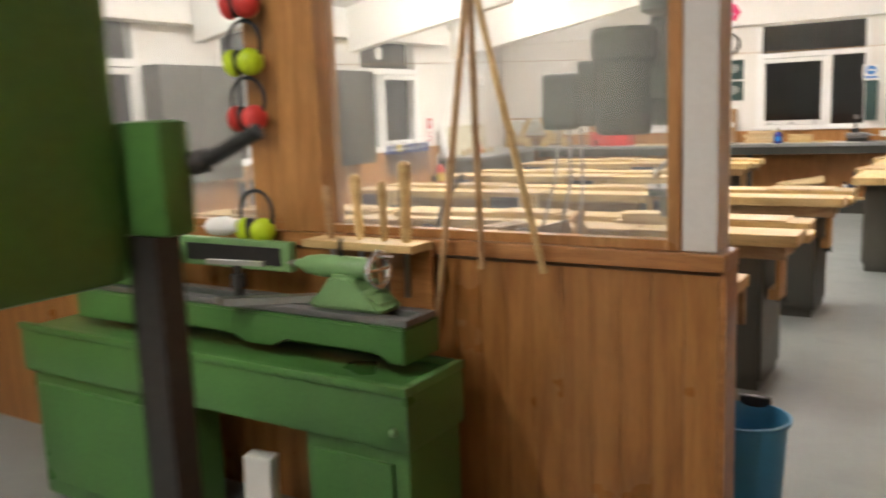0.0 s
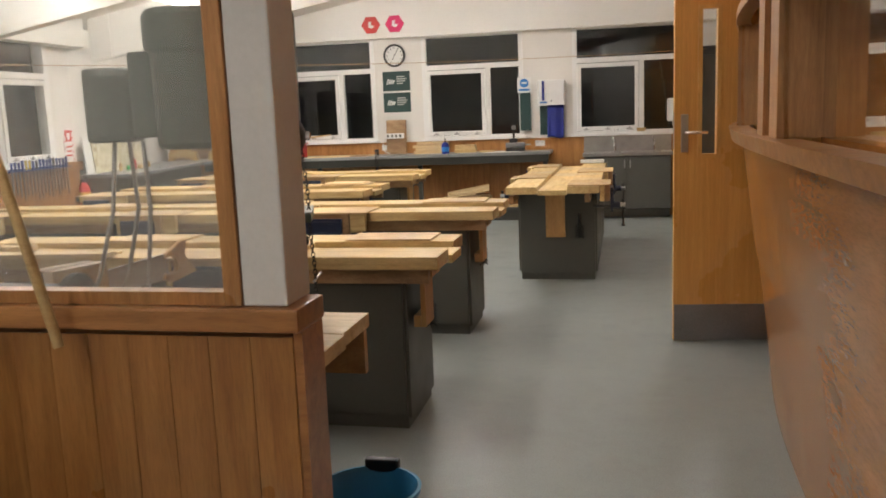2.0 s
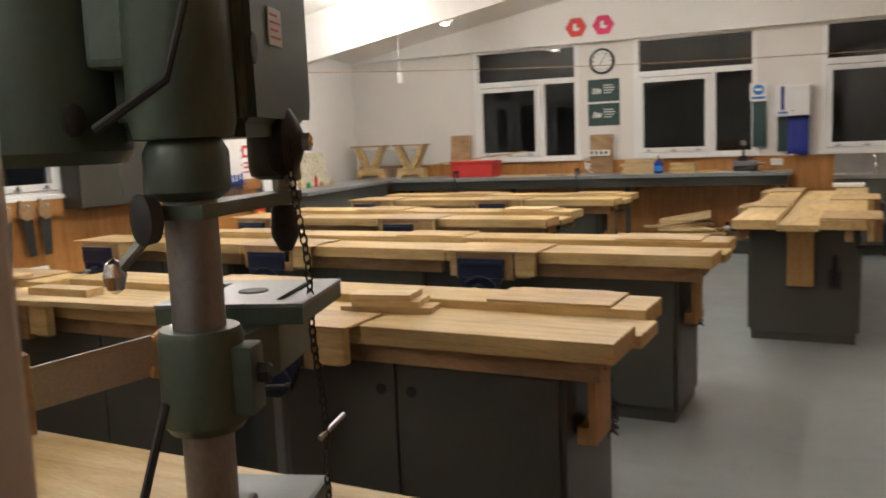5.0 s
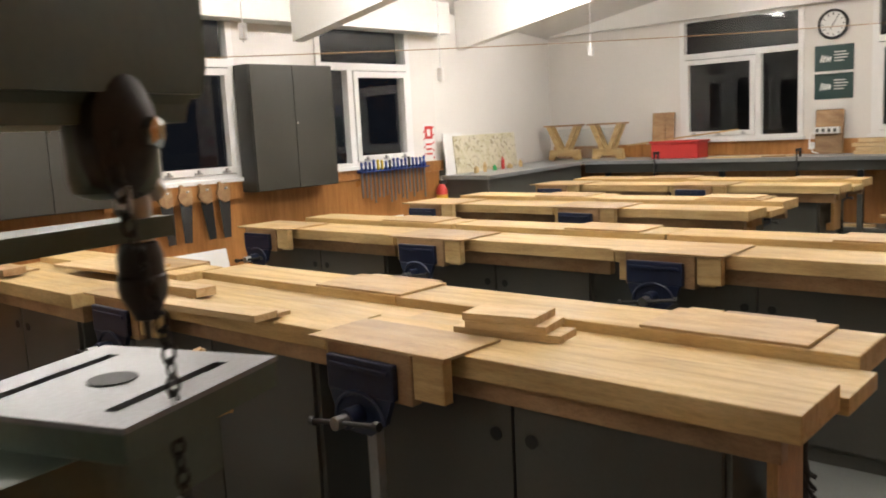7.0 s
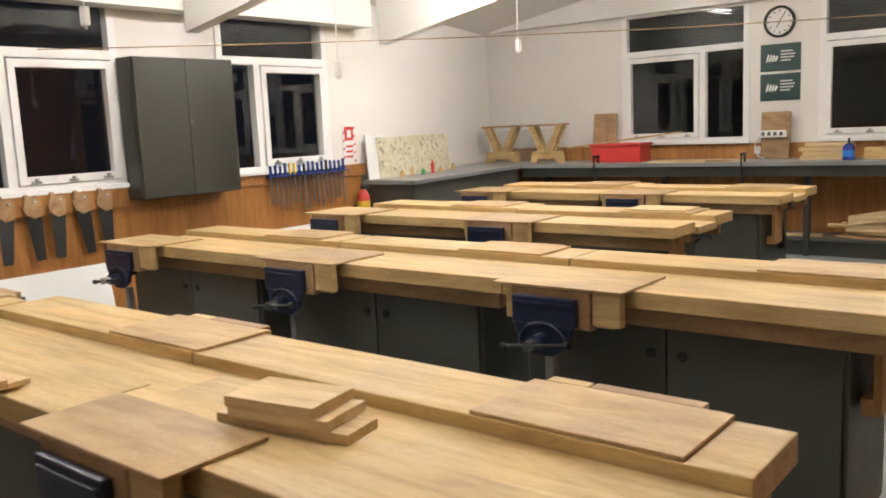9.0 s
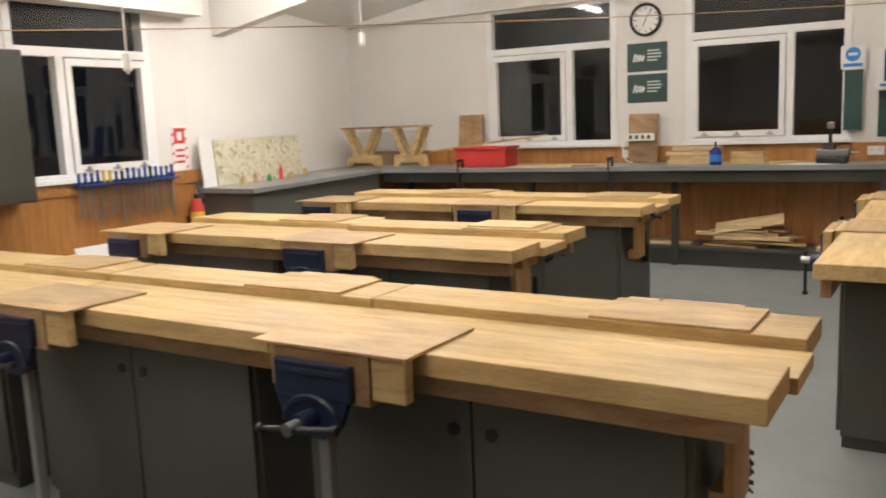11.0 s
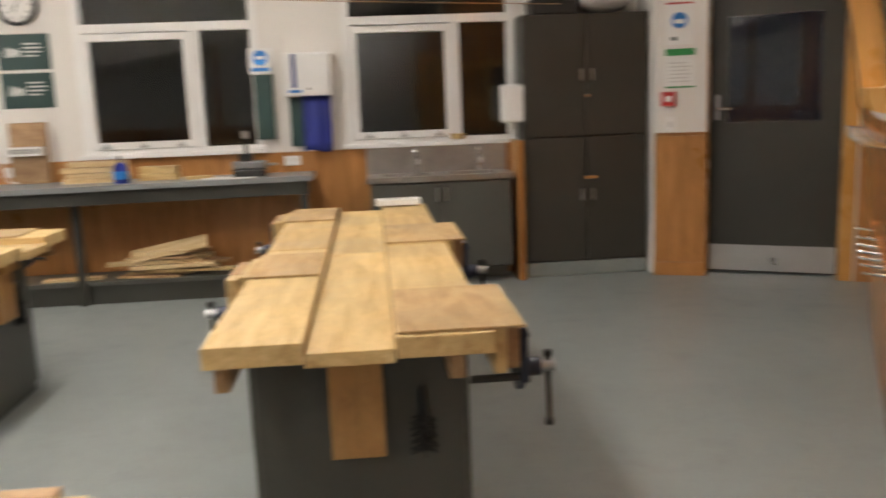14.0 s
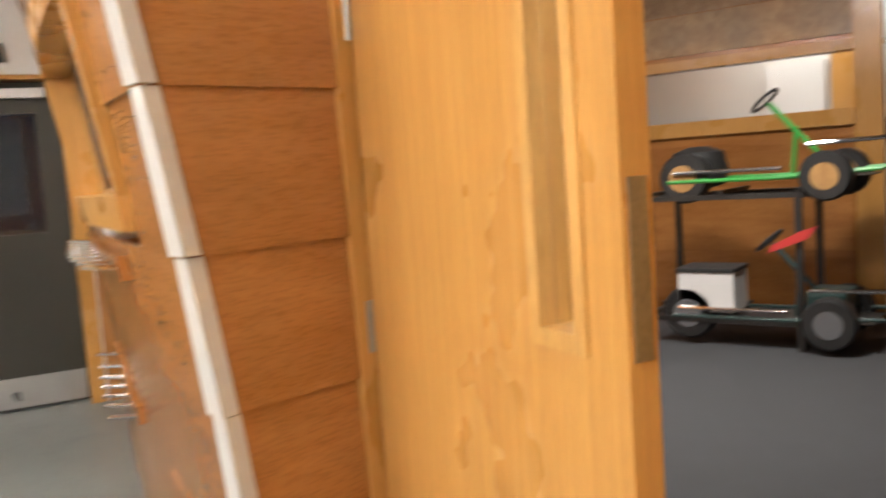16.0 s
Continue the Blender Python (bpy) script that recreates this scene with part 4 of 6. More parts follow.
# shade of the round hole, put on as a black disc
part("table_hole", turned(new_bm(), [(0.03, 0.0), (0.03, 0.0012), (0.024, 0.0014)], (0.013, 0.353, 0.3101), (0, 0, 1), 24), M_BLACK, table, "black disc for the shade in the round table hole")
part("column_ring", turned(new_bm(), [(0.05, 0.452), (0.070, 0.462), (0.070, 0.505), (0.058, 0.52)], (0.026, 0.061, 0), (0, 0, 1), 24), M_DRILL, drill, "", True)
part("guard_arm", plate(new_bm(), [(-0.022, 0.0), (0.074, 0.0), (0.11, 0.27), (0.125, 0.36), (0.07, 0.36), (0.045, 0.27)], 0.432, 0.448), M_DRILL, drill)
bm = turned(new_bm(), [(0.004, -0.02), (0.005, -0.006), (0.013, -0.004), (0.020, 0.006), (0.026, 0.014), (0.028, 0.020), (0.028, 0.030), (0.026, 0.032), (0.026, 0.046), (0.022, 0.056), (0.012, 0.06)], (0.095, 0.333, 0.372), (0, 0, 1), 22)
part("chuck", bm, M_IRON, drill, "black drill chuck", True)
part("spindle", cyl(new_bm(), (0.095, 0.333, 0.42), (0.095, 0.333, 0.56), 0.018, 16), M_STEEL, drill, "", True)
part("knob", turned(new_bm(), [(0.010, 0), (0.026, 0.008), (0.028, 0.032), (0.016, 0.04)], (0.0, -0.005, 0.435), (-0.5, -1, 0), 18), M_BLACK, drill, "black clamping knob", True)
# head casting
bm = new_bm()
plate(bm, [(0.10, 0.52), (0.44, 0.52), (0.46, 0.56), (0.46, 0.86), (0.10, 0.86)], -0.14, 0.13, lambda a, b, c: (c, a, b))
bmesh.ops.bevel(bm, geom=list(bm.edges), offset=0.022, segments=3, affect="EDGES")
head = part("head", bm, M_DRILL, drill, "dark green cast head", True)
part("data_plate", bx(0.131, 0.134, 0.20, 0.27, 0.63, 0.675), M_STRIP, head, "worn cream data plate")
for i in range(4):
    part("text_line", bx(0.1341, 0.1346, 0.206, 0.262 - 0.012 * (i % 2), 0.638 + 0.009 * i, 0.641 + 0.009 * i), M_RED, head)
# black disc painted in for the shaded opening, the casting stays closed
part("oval_hole", turned(new_bm(), [(0.018, 0), (0.018, 0.003), (0.012, 0.004)], (0.131, 0.12, 0.62), (1, 0, 0), 16), M_BLACK, head)
part("neck", turned(new_bm(), [(0.080, 0.521), (0.086, 0.54), (0.086, 0.84), (0.078, 0.86)], (0.026, 0.061, 0), (0, 0, 1), 24), M_DRILL, drill, "", True)
bm = turned(new_bm(), [(0.10, 0.862), (0.145, 0.875), (0.15, 0.90), (0.15, 1.06), (0.135, 1.10), (0.05, 1.12)], (-0.02, 0.08, 0), (0, 0, 1), 30)
part("pulley_cover", bm, M_DRILL, drill, "rounded dark green pulley cover", True)
part("switch_box", bx(-0.635, -0.46, 0.14, 0.34, 0.515, 0.70, 0.02), M_DRILL, drill, "dark green switch box")
part("belt_guard", bx(-0.458, -0.29, 0.10, 0.27, 0.525, 0.735, 0.012), M_DRILL, drill, "dark green flat guard plate")
motor = part("motor", turned(new_bm(), [(0.118, 0.495), (0.132, 0.51), (0.132, 0.725), (0.150, 0.735), (0.155, 0.75), (0.155, 0.815), (0.14, 0.83)], (-0.241, 0.114, 0), (0, 0, 1), 34), M_DRILL, drill, "dark green motor casing with a wide cap", True)
part("bolt", turned(new_bm(), [(0.018, 0.0), (0.018, 0.012), (0.010, 0.016)], (-0.145, 0.022, 0.545), (0.7, -0.7, 0), 12), M_IRON, motor, "", True)
part("motor_bracket", bx(-0.12, -0.03, 0.03, 0.12, 0.60, 0.70, 0.01), M_DRILL, drill)
part("cable", tube(new_bm(), [(0.085, -0.05, 0.80), (0.10, -0.04, 0.68), (0.06, -0.06, 0.58), (-0.04, -0.10, 0.53)], 0.006, 8), M_BLACK, drill, "", True)
part("quill_housing", turned(new_bm(), [(0.03, 0.465), (0.046, 0.47), (0.05, 0.48), (0.05, 0.525)], (0.088, 0.315, 0), (0, 0, 1), 22), M_DRILL, drill, "", True)
hub = part("feed_hub", turned(new_bm(), [(0.042, 0.0), (0.048, 0.008), (0.048, 0.034), (0.03, 0.05), (0.015, 0.06)], (0.092, 0.30, 0.512), (1, 0, 0), 22), M_IRON, drill, "dark feed hub", True)
part("hub_nut", turned(new_bm(), [(0.012, 0.06), (0.012, 0.075), (0.006, 0.08)], (0.092, 0.30, 0.512), (1, 0, 0), 6), M_CHROME, hub)
for a in (250, 310):
    c, s = math.cos(radians(a)), math.sin(radians(a))
    part("feed_lever", cyl(new_bm(), (0.12, 0.30, 0.512), (0.127, 0.30 + 0.06 * c, 0.512 + 0.06 * s), 0.009, 8), M_STEEL, hub, "", True)
part("height_lever", cyl(new_bm(), (0.0, 0.03, 0.44), (-0.09, 0.02, 0.375), 0.008, 8), M_STEEL, drill, "", True)
part("ball_grip", turned(new_bm(), [(0.002, -0.02), (0.014, -0.015), (0.02, 0), (0.014, 0.015), (0.002, 0.02)], (-0.095, 0.018, 0.37), (0, 0, 1), 16), M_CHROME, drill, "steel ball grip", True)
# chuck key chain
ch = thing("chain", (-0.574, 3.472, 1.305), "dark steel chain hanging from the drill head", "chain")
z, k = 0.0, 0
while z > -0.52:
    y = 0.06 * (1 - math.exp(z * 3)) + 0.004 * math.sin(z * 30)
    part("link", torus(new_bm(), (0, 0, 0), (1, 0, 0) if k % 2 else (0, 1, 0), 0.0052, 0.0014, 10, 5), M_IRON, ch).matrix_basis = pose(0, y, z) @ Matrix.Diagonal((1, 1, 1.5, 1))
    z, k = z - 0.0125, k + 1
part("toggle", cyl(new_bm(), (0, 0.03, -0.40), (0.0, 0.09, -0.385), 0.004, 6), M_STEEL, ch)

mort = thing("bench_grinder", (-1.32, 3.28, 0.796), "dark bench machine with drooping cables beside the drill", "grinder")
part("body", bx(-0.22, 0.14, -0.10, 0.10, 0.03, 0.13, 0.02), M_IRON, mort)
part("foot", bx(-0.25, 0.17, -0.12, 0.12, 0, 0.03, 0.006), M_IRON, mort)
for x in (-0.24, 0.16):
    part("wheel", turned(new_bm(), [(0.07, -0.014), (0.075, -0.01), (0.075, 0.01), (0.07, 0.014)], (x, 0, 0.10), (1, 0, 0), 24), M_BLACK, mort, "", True)
for i, (x, y) in enumerate(((-0.09, -0.04), (-0.03, 0.03), (0.10, -0.02))):
    part("cable", tube(new_bm(), [(0.34 + x * 0.4, 0.04 + y * 0.4, 0.516), (0.34 + x * 0.5, 0.04 + y, 0.34), (0.31 + x * 0.7, 0.02 + y, 0.16), (0.26 + x, 0.01 + y, 0.04), (0.22 + x, y, 0.012)], 0.006, 8), M_STEEL, mort, "", True)
part("lamp_arm", tube(new_bm(), [(-0.26, 0.05, 0.03), (-0.20, 0.06, 0.25), (-0.10, 0.05, 0.36)], 0.008, 8), M_IRON, mort, "", True)
tub = thing("tin", (-1.62, 3.42, 0.796), "round white tin with paint runs on the machine bench", "tin")
part("can", turned(new_bm(), [(0.062, 0), (0.065, 0.01), (0.065, 0.125), (0.067, 0.13)], (0, 0, 0), (0, 0, 1), 24), M_STEEL, tub, "", True)
part("lid", turned(new_bm(), [(0.067, 0.13), (0.067, 0.136), (0.058, 0.138), (0.055, 0.133)], (0, 0, 0), (0, 0, 1), 24), M_PAPER, tub, "white stained lid", True)
ts = thing("tenon_saw", pose(-1.21, 3.877, 0.888, 0, -4, 70) @ Matrix.Diagonal((0.92, 0.92, 0.92, 1)), "tenon saw with a brown wooden handle standing in a timber block", "saw")
bm = plate(new_bm(), [(-0.07, -0.045), (-0.03, -0.062), (0.015, -0.058), (0.055, -0.045), (0.085, -0.05), (0.07, -0.022), (0.045, 0.0), (0.03, 0.03), (0.055, 0.065), (0.05, 0.082), (0.03, 0.078), (-0.045, 0.045), (-0.052, 0.03), (-0.015, 0.038), (0.0, 0.025), (0.008, -0.005), (-0.002, -0.03), (-0.03, -0.032), (-0.06, -0.022)], -0.013, 0.013, lambda a, b, c: (a, c, b))
bmesh.ops.bevel(bm, geom=list(bm.edges), offset=0.004, segments=2, affect="EDGES")
part("handle", bm, M_HOOK, ts)
part("blade", bx(-0.36, -0.035, -0.001, 0.001, -0.045, 0.035), M_STEEL, ts)
part("spine", bx(-0.36, -0.05, -0.004, 0.004, 0.0351, 0.047), M_STEEL, ts)
solid("saw_block", plate(new_bm(), [(-0.05, 0), (0.05, 0), (0.05, 0.15), (0.006, 0.15), (0.006, 0.03), (-0.006, 0.03), (-0.006, 0.15), (-0.05, 0.15)], -0.09, 0.09, lambda a, b, c: (c, a, b)), M_PAD, (-1.343, 3.512, 0.797, 0, 0, 70), "slotted brown timber block holding a saw on the machine bench", "block")
solid("pine_block", bx(-0.11, 0.11, -0.06, 0.06, 0, 0.04, 0.003), M_BENCH, (-0.66, 3.06, 0.797, 0, 0, 12), "pine block lying on the machine bench", "block")

# ---- wood lathe in front of the partition ----
lathe = thing("wood_lathe", (-0.115, 0.0, 0), "green cast iron wood lathe on a green cabinet stand", "lathe")
cab = bx(-2.65, -0.90, 2.34, 2.63, 0.50, 0.665, 0.02)
part("stand_top", cab, M_GREEN, lathe, "", True)
part("tray_lip", box(box(box(new_bm(), -2.65, -0.90, 2.335, 2.36, 0.658, 0.685, 0.006), -0.925, -0.90, 2.365, 2.63, 0.658, 0.685, 0.006), -2.65, -0.93, 2.61, 2.63, 0.658, 0.685, 0.006), M_GREEN, lathe, "", True)
for a, b in ((-1.28, -0.915), (-2.62, -1.92)):
    p = part("pedestal", bx(a, b, 2.36, 2.62, 0.02, 0.505, 0.015), M_GREEN, lathe, "", True)
    part("pedestal_door", bx(a + 0.04, b - 0.05, 2.348, 2.361, 0.08, 0.46, 0.004), M_GREEN, p)
    part("catch", turned(new_bm(), [(0.012, 0), (0.012, 0.012), (0.006, 0.016)], (b - 0.03, 2.342, 0.56), (0, -1, 0), 12), M_GREEN2, p, "", True)
for y0, y1 in ((2.47, 2.515), (2.575, 2.62)):
    part("bed_way", bx(-2.45, -0.985, y0, y1, 0.805, 0.825, 0.003), M_CAST, lathe, "ground steel bed way")
part("end_block", bx(-1.01, -0.985, 2.516, 2.574, 0.805, 0.824), M_CAST, lathe)
bm = new_bm()
plate(bm, [(-2.45, 0.804), (-0.985, 0.804), (-0.985, 0.70), (-1.04, 0.70), (-1.08, 0.735), (-1.42, 0.735), (-1.48, 0.70), (-1.60, 0.70), (-1.66, 0.735), (-2.05, 0.735), (-2.12, 0.70), (-2.45, 0.70)], 2.455, 2.635, lambda a, b, c: (a, c, b))
bmesh.ops.bevel(bm, geom=list(bm.edges), offset=0.005, segments=2, affect="EDGES")
part("bed", bm, M_GREEN, lathe, "green cast bed with arched feet", True)
bm = new_bm()
plate(bm, [(-1.360, 0.826), (-1.080, 0.826), (-1.090, 0.85), (-1.160, 0.875), (-1.190, 0.93), (-1.280, 0.93), (-1.295, 0.87), (-1.360, 0.85)], 2.49, 2.60, lambda a, b, c: (a, c, b))
bmesh.ops.bevel(bm, geom=list(bm.edges), offset=0.012, segments=3, affect="EDGES")
part("tailstock", bm, M_GREEN2, lathe, "light green cast tailstock", True)
part("quill_barrel", turned(new_bm(), [(0.012, -0.02), (0.016, 0), (0.028, 0.03), (0.034, 0.08), (0.034, 0.24), (0.028, 0.26)], (-1.42, 2.545, 0.945), (1, 0, 0), 22), M_GREEN2, lathe, "", True)
part("centre_point", turned(new_bm(), [(0.001, -0.06), (0.012, -0.03), (0.012, 0.02)], (-1.42, 2.545, 0.945), (1, 0, 0), 14), M_STEEL, lathe, "", True)
wheel = part("handwheel", torus(new_bm(), (-1.125, 2.545, 0.945), (1, 0, 0), 0.05, 0.009, 24, 8), M_CHROME, lathe, "polished steel handwheel", True)
part("spoke", cyl(cyl(new_bm(), (-1.125, 2.545, 0.897), (-1.125, 2.545, 0.993), 0.006, 6), (-1.125, 2.497, 0.945), (-1.125, 2.593, 0.945), 0.006, 6), M_CHROME, wheel)
part("crank", cyl(new_bm(), (-1.12, 2.545, 0.985), (-1.07, 2.545, 0.985), 0.007, 8), M_CHROME, wheel, "", True)
part("locking_lever", tube(new_bm(), [(-1.26, 2.545, 0.975), (-1.26, 2.54, 1.0), (-1.24, 2.52, 1.03)], 0.007, 8), M_BLACK, lathe, "", True)
part("tool_post", cyl(cyl(new_bm(), (-1.63, 2.48, 0.826), (-1.63, 2.48, 0.94), 0.014, 12), (-1.63, 2.48, 0.87), (-1.63, 2.48, 0.91), 0.024, 12), M_IRON, lathe, "", True)
part("tool_rest", plate(new_bm(), [(-1.74, 2.452), (-1.52, 2.478), (-1.52, 2.492), (-1.74, 2.466)], 0.94, 0.955), M_STEEL, lathe)
part("tool_slide", plate(new_bm(), [(-1.66, 2.40), (-1.60, 2.39), (-1.36, 2.55), (-1.39, 2.58)], 0.828, 0.85), M_STEEL, lathe)
bm = bx(-2.10, -1.57, 2.655, 2.69, 0.885, 0.985, 0.006)
guard = part("guard_panel", bm, M_GREEN2, lathe, "light green guard with a mesh insert")
part("mesh", bx(-2.06, -1.61, 2.651, 2.656, 0.905, 0.965), M_IRON, guard)
part("headstock", turned(new_bm(), [(0.05, 0), (0.075, 0.03), (0.08, 0.10), (0.075, 0.32), (0.05, 0.36)], (-2.40, 2.56, 0.93), (1, 0, 0), 26), M_GREEN, lathe, "rounded green headstock", True)
part("headstock_foot", bx(-2.36, -2.10, 2.49, 2.62, 0.826, 0.90, 0.01), M_GREEN, lathe)
solid("glove", turned(new_bm(), [(0.01, 0), (0.03, 0.03), (0.035, 0.10), (0.02, 0.16)], (0, 0, 0), (1, 0, 0.05), 12), M_PAPER, (-2.09, 2.672, 1.022), "pale rag lying on the lathe guard", "rag", smooth=True)
solid("paper_packet", bx(-0.05, 0.05, -0.03, 0.03, 0, 0.33, 0.01), M_PAPER, (-1.72, 2.48, 0.0, 3, 4, 15), "white paper packet standing under the lathe", "paper packet")

# chisel rack, poles and ear defenders on the partition
rack = thing("chisel_rack", (-1.41, PY - 0.031, 0), "timber rack of turning chisels on the partition", "rack")
part("shelf", bx(-0.215, 0.215, -0.115, -0.001, 0.975, 1.0, 0.003), M_BENCH, rack)
part("back_board", bx(-0.20, 0.215, -0.012, 0.0, 0.76, 0.974), M_TRIM, rack)
for x, h, r in ((-0.13, 0.17, 0.013), (-0.015, 0.205, 0.015), (0.08, 0.185, 0.013), (0.162, 0.245, 0.018)):
    c = solid("turning_chisel", turned(new_bm(), [(r * 0.6, 0.0), (r, 0.03), (r * 0.85, h * 0.5), (r * 1.15, h * 0.8), (r * 1.05, h - 0.01), (r * 0.5, h)], (0, 0, 0), (0, 0, 1), 16), M_BENCH if x > -0.1 else M_PAD, (-1.41 + x, PY - 0.095, 1.001, 0, -2 + 20 * x, 0), "turning chisel with a long wooden handle in the rack", "chisel", "turning chisels", True)
    blade = part("blade", bx(-0.008, 0.008, -0.003, 0.003, -0.17, -0.001), M_STEEL, c, "steel blade")
for (a, b), mat in ((((-1.035, 1.72), (-1.19, 0.64)), M_PAD), (((-1.025, 1.74), (-1.01, 0.93)), M_PAD), (((-1.015, 1.74), (-0.81, 0.93)), M_BENCH)):
    solid("pole", cyl(new_bm(), (a[0], PY - 0.05, a[1]), (b[0], PY - 0.058, b[1]), 0.0105, 10), mat, (0, 0, 0), "thin wooden pole hanging against the partition", "pole", "hanging poles", True)
for i, (z, mat, word) in enumerate(((1.60, M_LIME, "lime green"), (1.415, M_RED, "red"), (1.035, M_LIME, "lime green"), (1.785, M_RED, "red"))):
    e = thing("ear_defenders", pose(-1.89, PY - 0.035, z) @ Matrix.Diagonal((1.2, 1.2, 1.2, 1)), word + " ear defenders with a black headband hanging on the post", "ear defenders", "hanging ear defenders")
    part("headband", torus(new_bm(), (0, -0.03, 0.03), (0, 1, 0), 0.063, 0.006, 20, 6, 0.99), M_BLACK, e, "", True)
    for s in (-1, 1):
        c = part("cup", turned(new_bm(), [(0.03, -0.004), (0.038, 0.004), (0.036, 0.018), (0.024, 0.03), (0.006, 0.033)], (s * 0.026, -0.04, -0.02), (s, -0.5, -0.15), 20), mat, e, "", True)
        part("cushion", turned(new_bm(), [(0.022, -0.02), (0.033, -0.016), (0.036, -0.005), (0.03, 0.0)], (s * 0.026, -0.04, -0.02), (s, -0.5, -0.15), 20), M_BLACK, c, "black cushion", True)

# machine beside the walkway
bs = thing("band_saw", (-0.418, 1.12, 0), "dark green band saw with a rounded housing beside the walkway", "band saw")
part("upper_housing", bx(-0.50, 0.0, -0.40, 0.0, 1.243, 1.98, 0.02), M_GREEN, bs, "", True)
part("guide_block", bx(-0.02, 0.043, 0.001, 0.036, 1.285, 1.385, 0.008), M_GREEN, bs, "", True)
part("guide_knob", cyl(cyl(new_bm(), (0.03, 0.034, 1.345), (0.055, 0.045, 1.350), 0.011, 10), (0.055, 0.045, 1.350), (0.105, 0.055, 1.373), 0.007, 8), M_BLACK, bs, "", True)
part("guide_post", bx(-0.015, 0.024, 0.003, 0.030, 0.78, 1.285), M_IRON, bs, "dark steel guide post")
part("table", bx(-0.45, 0.02, -0.36, 0.03, 0.74, 0.775, 0.006), M_CAST, bs)
part("lower_housing", bx(-0.48, -0.06, -0.38, -0.04, 0.02, 0.735, 0.02), M_GREEN, bs, "", True)

pail = thing("bucket", (-0.40, 3.36, 0), "blue plastic rubbish bin behind the partition end", "bin")
part("shell", turned(new_bm(), [(0.105, 0.0), (0.11, 0.004), (0.128, 0.36), (0.14, 0.363), (0.142, 0.375), (0.132, 0.377), (0.12, 0.355), (0.10, 0.012), (0.001, 0.012)], (0, 0, 0), (0, 0, 1), 36), M_BIN, pail, "", True)
part("grip", bx(-0.05, 0.05, 0.122, 0.15, 0.36, 0.40, 0.008), M_BLACK, pail, "black grip on the rim")
vs = thing("small_vise", (-0.49, 3.02, 0.796), "small steel vise at the end of the machine bench", "vise")
part("body", bx(-0.05, 0.04, -0.03, 0.03, 0, 0.05, 0.008), M_IRON, vs)
part("screw", cyl(new_bm(), (0.04, 0, 0.03), (0.10, 0, 0.03), 0.009, 10), M_STEEL, vs, "", True)


# ---- tools and signs on the side wall ----
tr = thing("tool_rail", (XL + 0.036, 8.16, 0), "blue steel tool rail on the dado", "rail")
part("shelf", bx(0, 0.05, 0, 0.88, 0.955, 0.965), M_TOOL, tr)
part("backing", bx(0, 0.006, 0, 0.88, 0.9655, 1.0), M_TOOL, tr)
rnd = random.Random(4)
for i in range(17):
    y = 8.19 + i * 0.05
    h = rnd.uniform(0.075, 0.10)
    t = solid("file", turned(new_bm(), [(0.007, 0), (0.013, 0.015), (0.011, h * 0.6), (0.013, h - 0.01), (0.006, h)], (0, 0, 0), (0, 0, 1), 10), M_YELLOW if i in (4, 5) else (M_BLACK if i in (7, 12) else M_TOOL), (XL + 0.062, y, 0.966), "steel file with a plastic handle in the tool rail", "file", "files in the rail", True)
    part("blade", bx(-0.003, 0.003, -0.009, 0.009, -rnd.uniform(0.22, 0.30), -0.0005), M_CAST, t, "dark steel blade")
structure("saw_board", bx(XL + 0.036, XL + 0.054, 5.85, 6.93, 0.86, 0.985), M_DADO, "timber board carrying the hand saws", "board")


def hand_saw(y):
    s = thing("hand_saw", (XL + 0.066, y, 0.94, 0, 0, 0), "hand saw with a wooden handle hanging on the dado", "saw", "hanging hand saws")
    f = lambda a, b, c: (c, a, b)
    part("blade", plate(new_bm(), [(-0.045, -0.07), (0.055, -0.09), (0.04, -0.36), (-0.02, -0.36)], -0.0012, 0.0012, f), M_IRON, s, "dark steel blade")
    bm = plate(new_bm(), [(-0.05, -0.06), (-0.06, -0.02), (-0.035, 0.02), (-0.045, 0.055), (-0.02, 0.06), (0.0, 0.03), (0.03, 0.05), (0.055, 0.03), (0.06, -0.03), (0.05, -0.085), (0.0, -0.10)], -0.011, 0.011, f)
    bmesh.ops.bevel(bm, geom=list(bm.edges), offset=0.004, segments=2, affect="EDGES")
    part("handle", bm, M_PAD, s, "brown wooden handle")
    part("peg", cyl(new_bm(), (-0.015, 0.01, 0.0), (0.03, 0.015, 0.012), 0.007, 8), M_STRIP, s)
    return s


hs = hand_saw(5.97)
for i in range(1, 6):
    copy_thing(hs, pose(XL + 0.066, 5.97 + 0.16 * i, 0.94, (-4, 3, -2, 5, 0)[i - 1]))
sg = thing("fire_sign", (XL + 0.003, 9.06, 1.01), "red and white fire sign with a hatched border on the wall", "sign")
part("board", bx(0, 0.003, 0, 0.155, 0, 0.34), M_PAPER, sg)
part("red_field", bx(0.003, 0.005, 0.025, 0.13, 0.20, 0.32), M_RED, sg)
part("white_mark", bx(0.005, 0.006, 0.055, 0.10, 0.225, 0.29), M_PAPER, sg)
for i in range(9):
    part("hatch", plate(new_bm(), [(0.003 if i % 2 else 0.132, 0.005 + i * 0.036), (0.022 if i % 2 else 0.152, 0.016 + i * 0.036), (0.022 if i % 2 else 0.152, 0.034 + i * 0.036), (0.003 if i % 2 else 0.132, 0.023 + i * 0.036)], 0.003, 0.0045, lambda a, b, c: (c, a, b)), M_RED, sg)
for i in range(3):
    part("text_bar", bx(0.003, 0.0045, 0.035, 0.12, 0.05 + i * 0.045, 0.068 + i * 0.045), M_RED, sg)
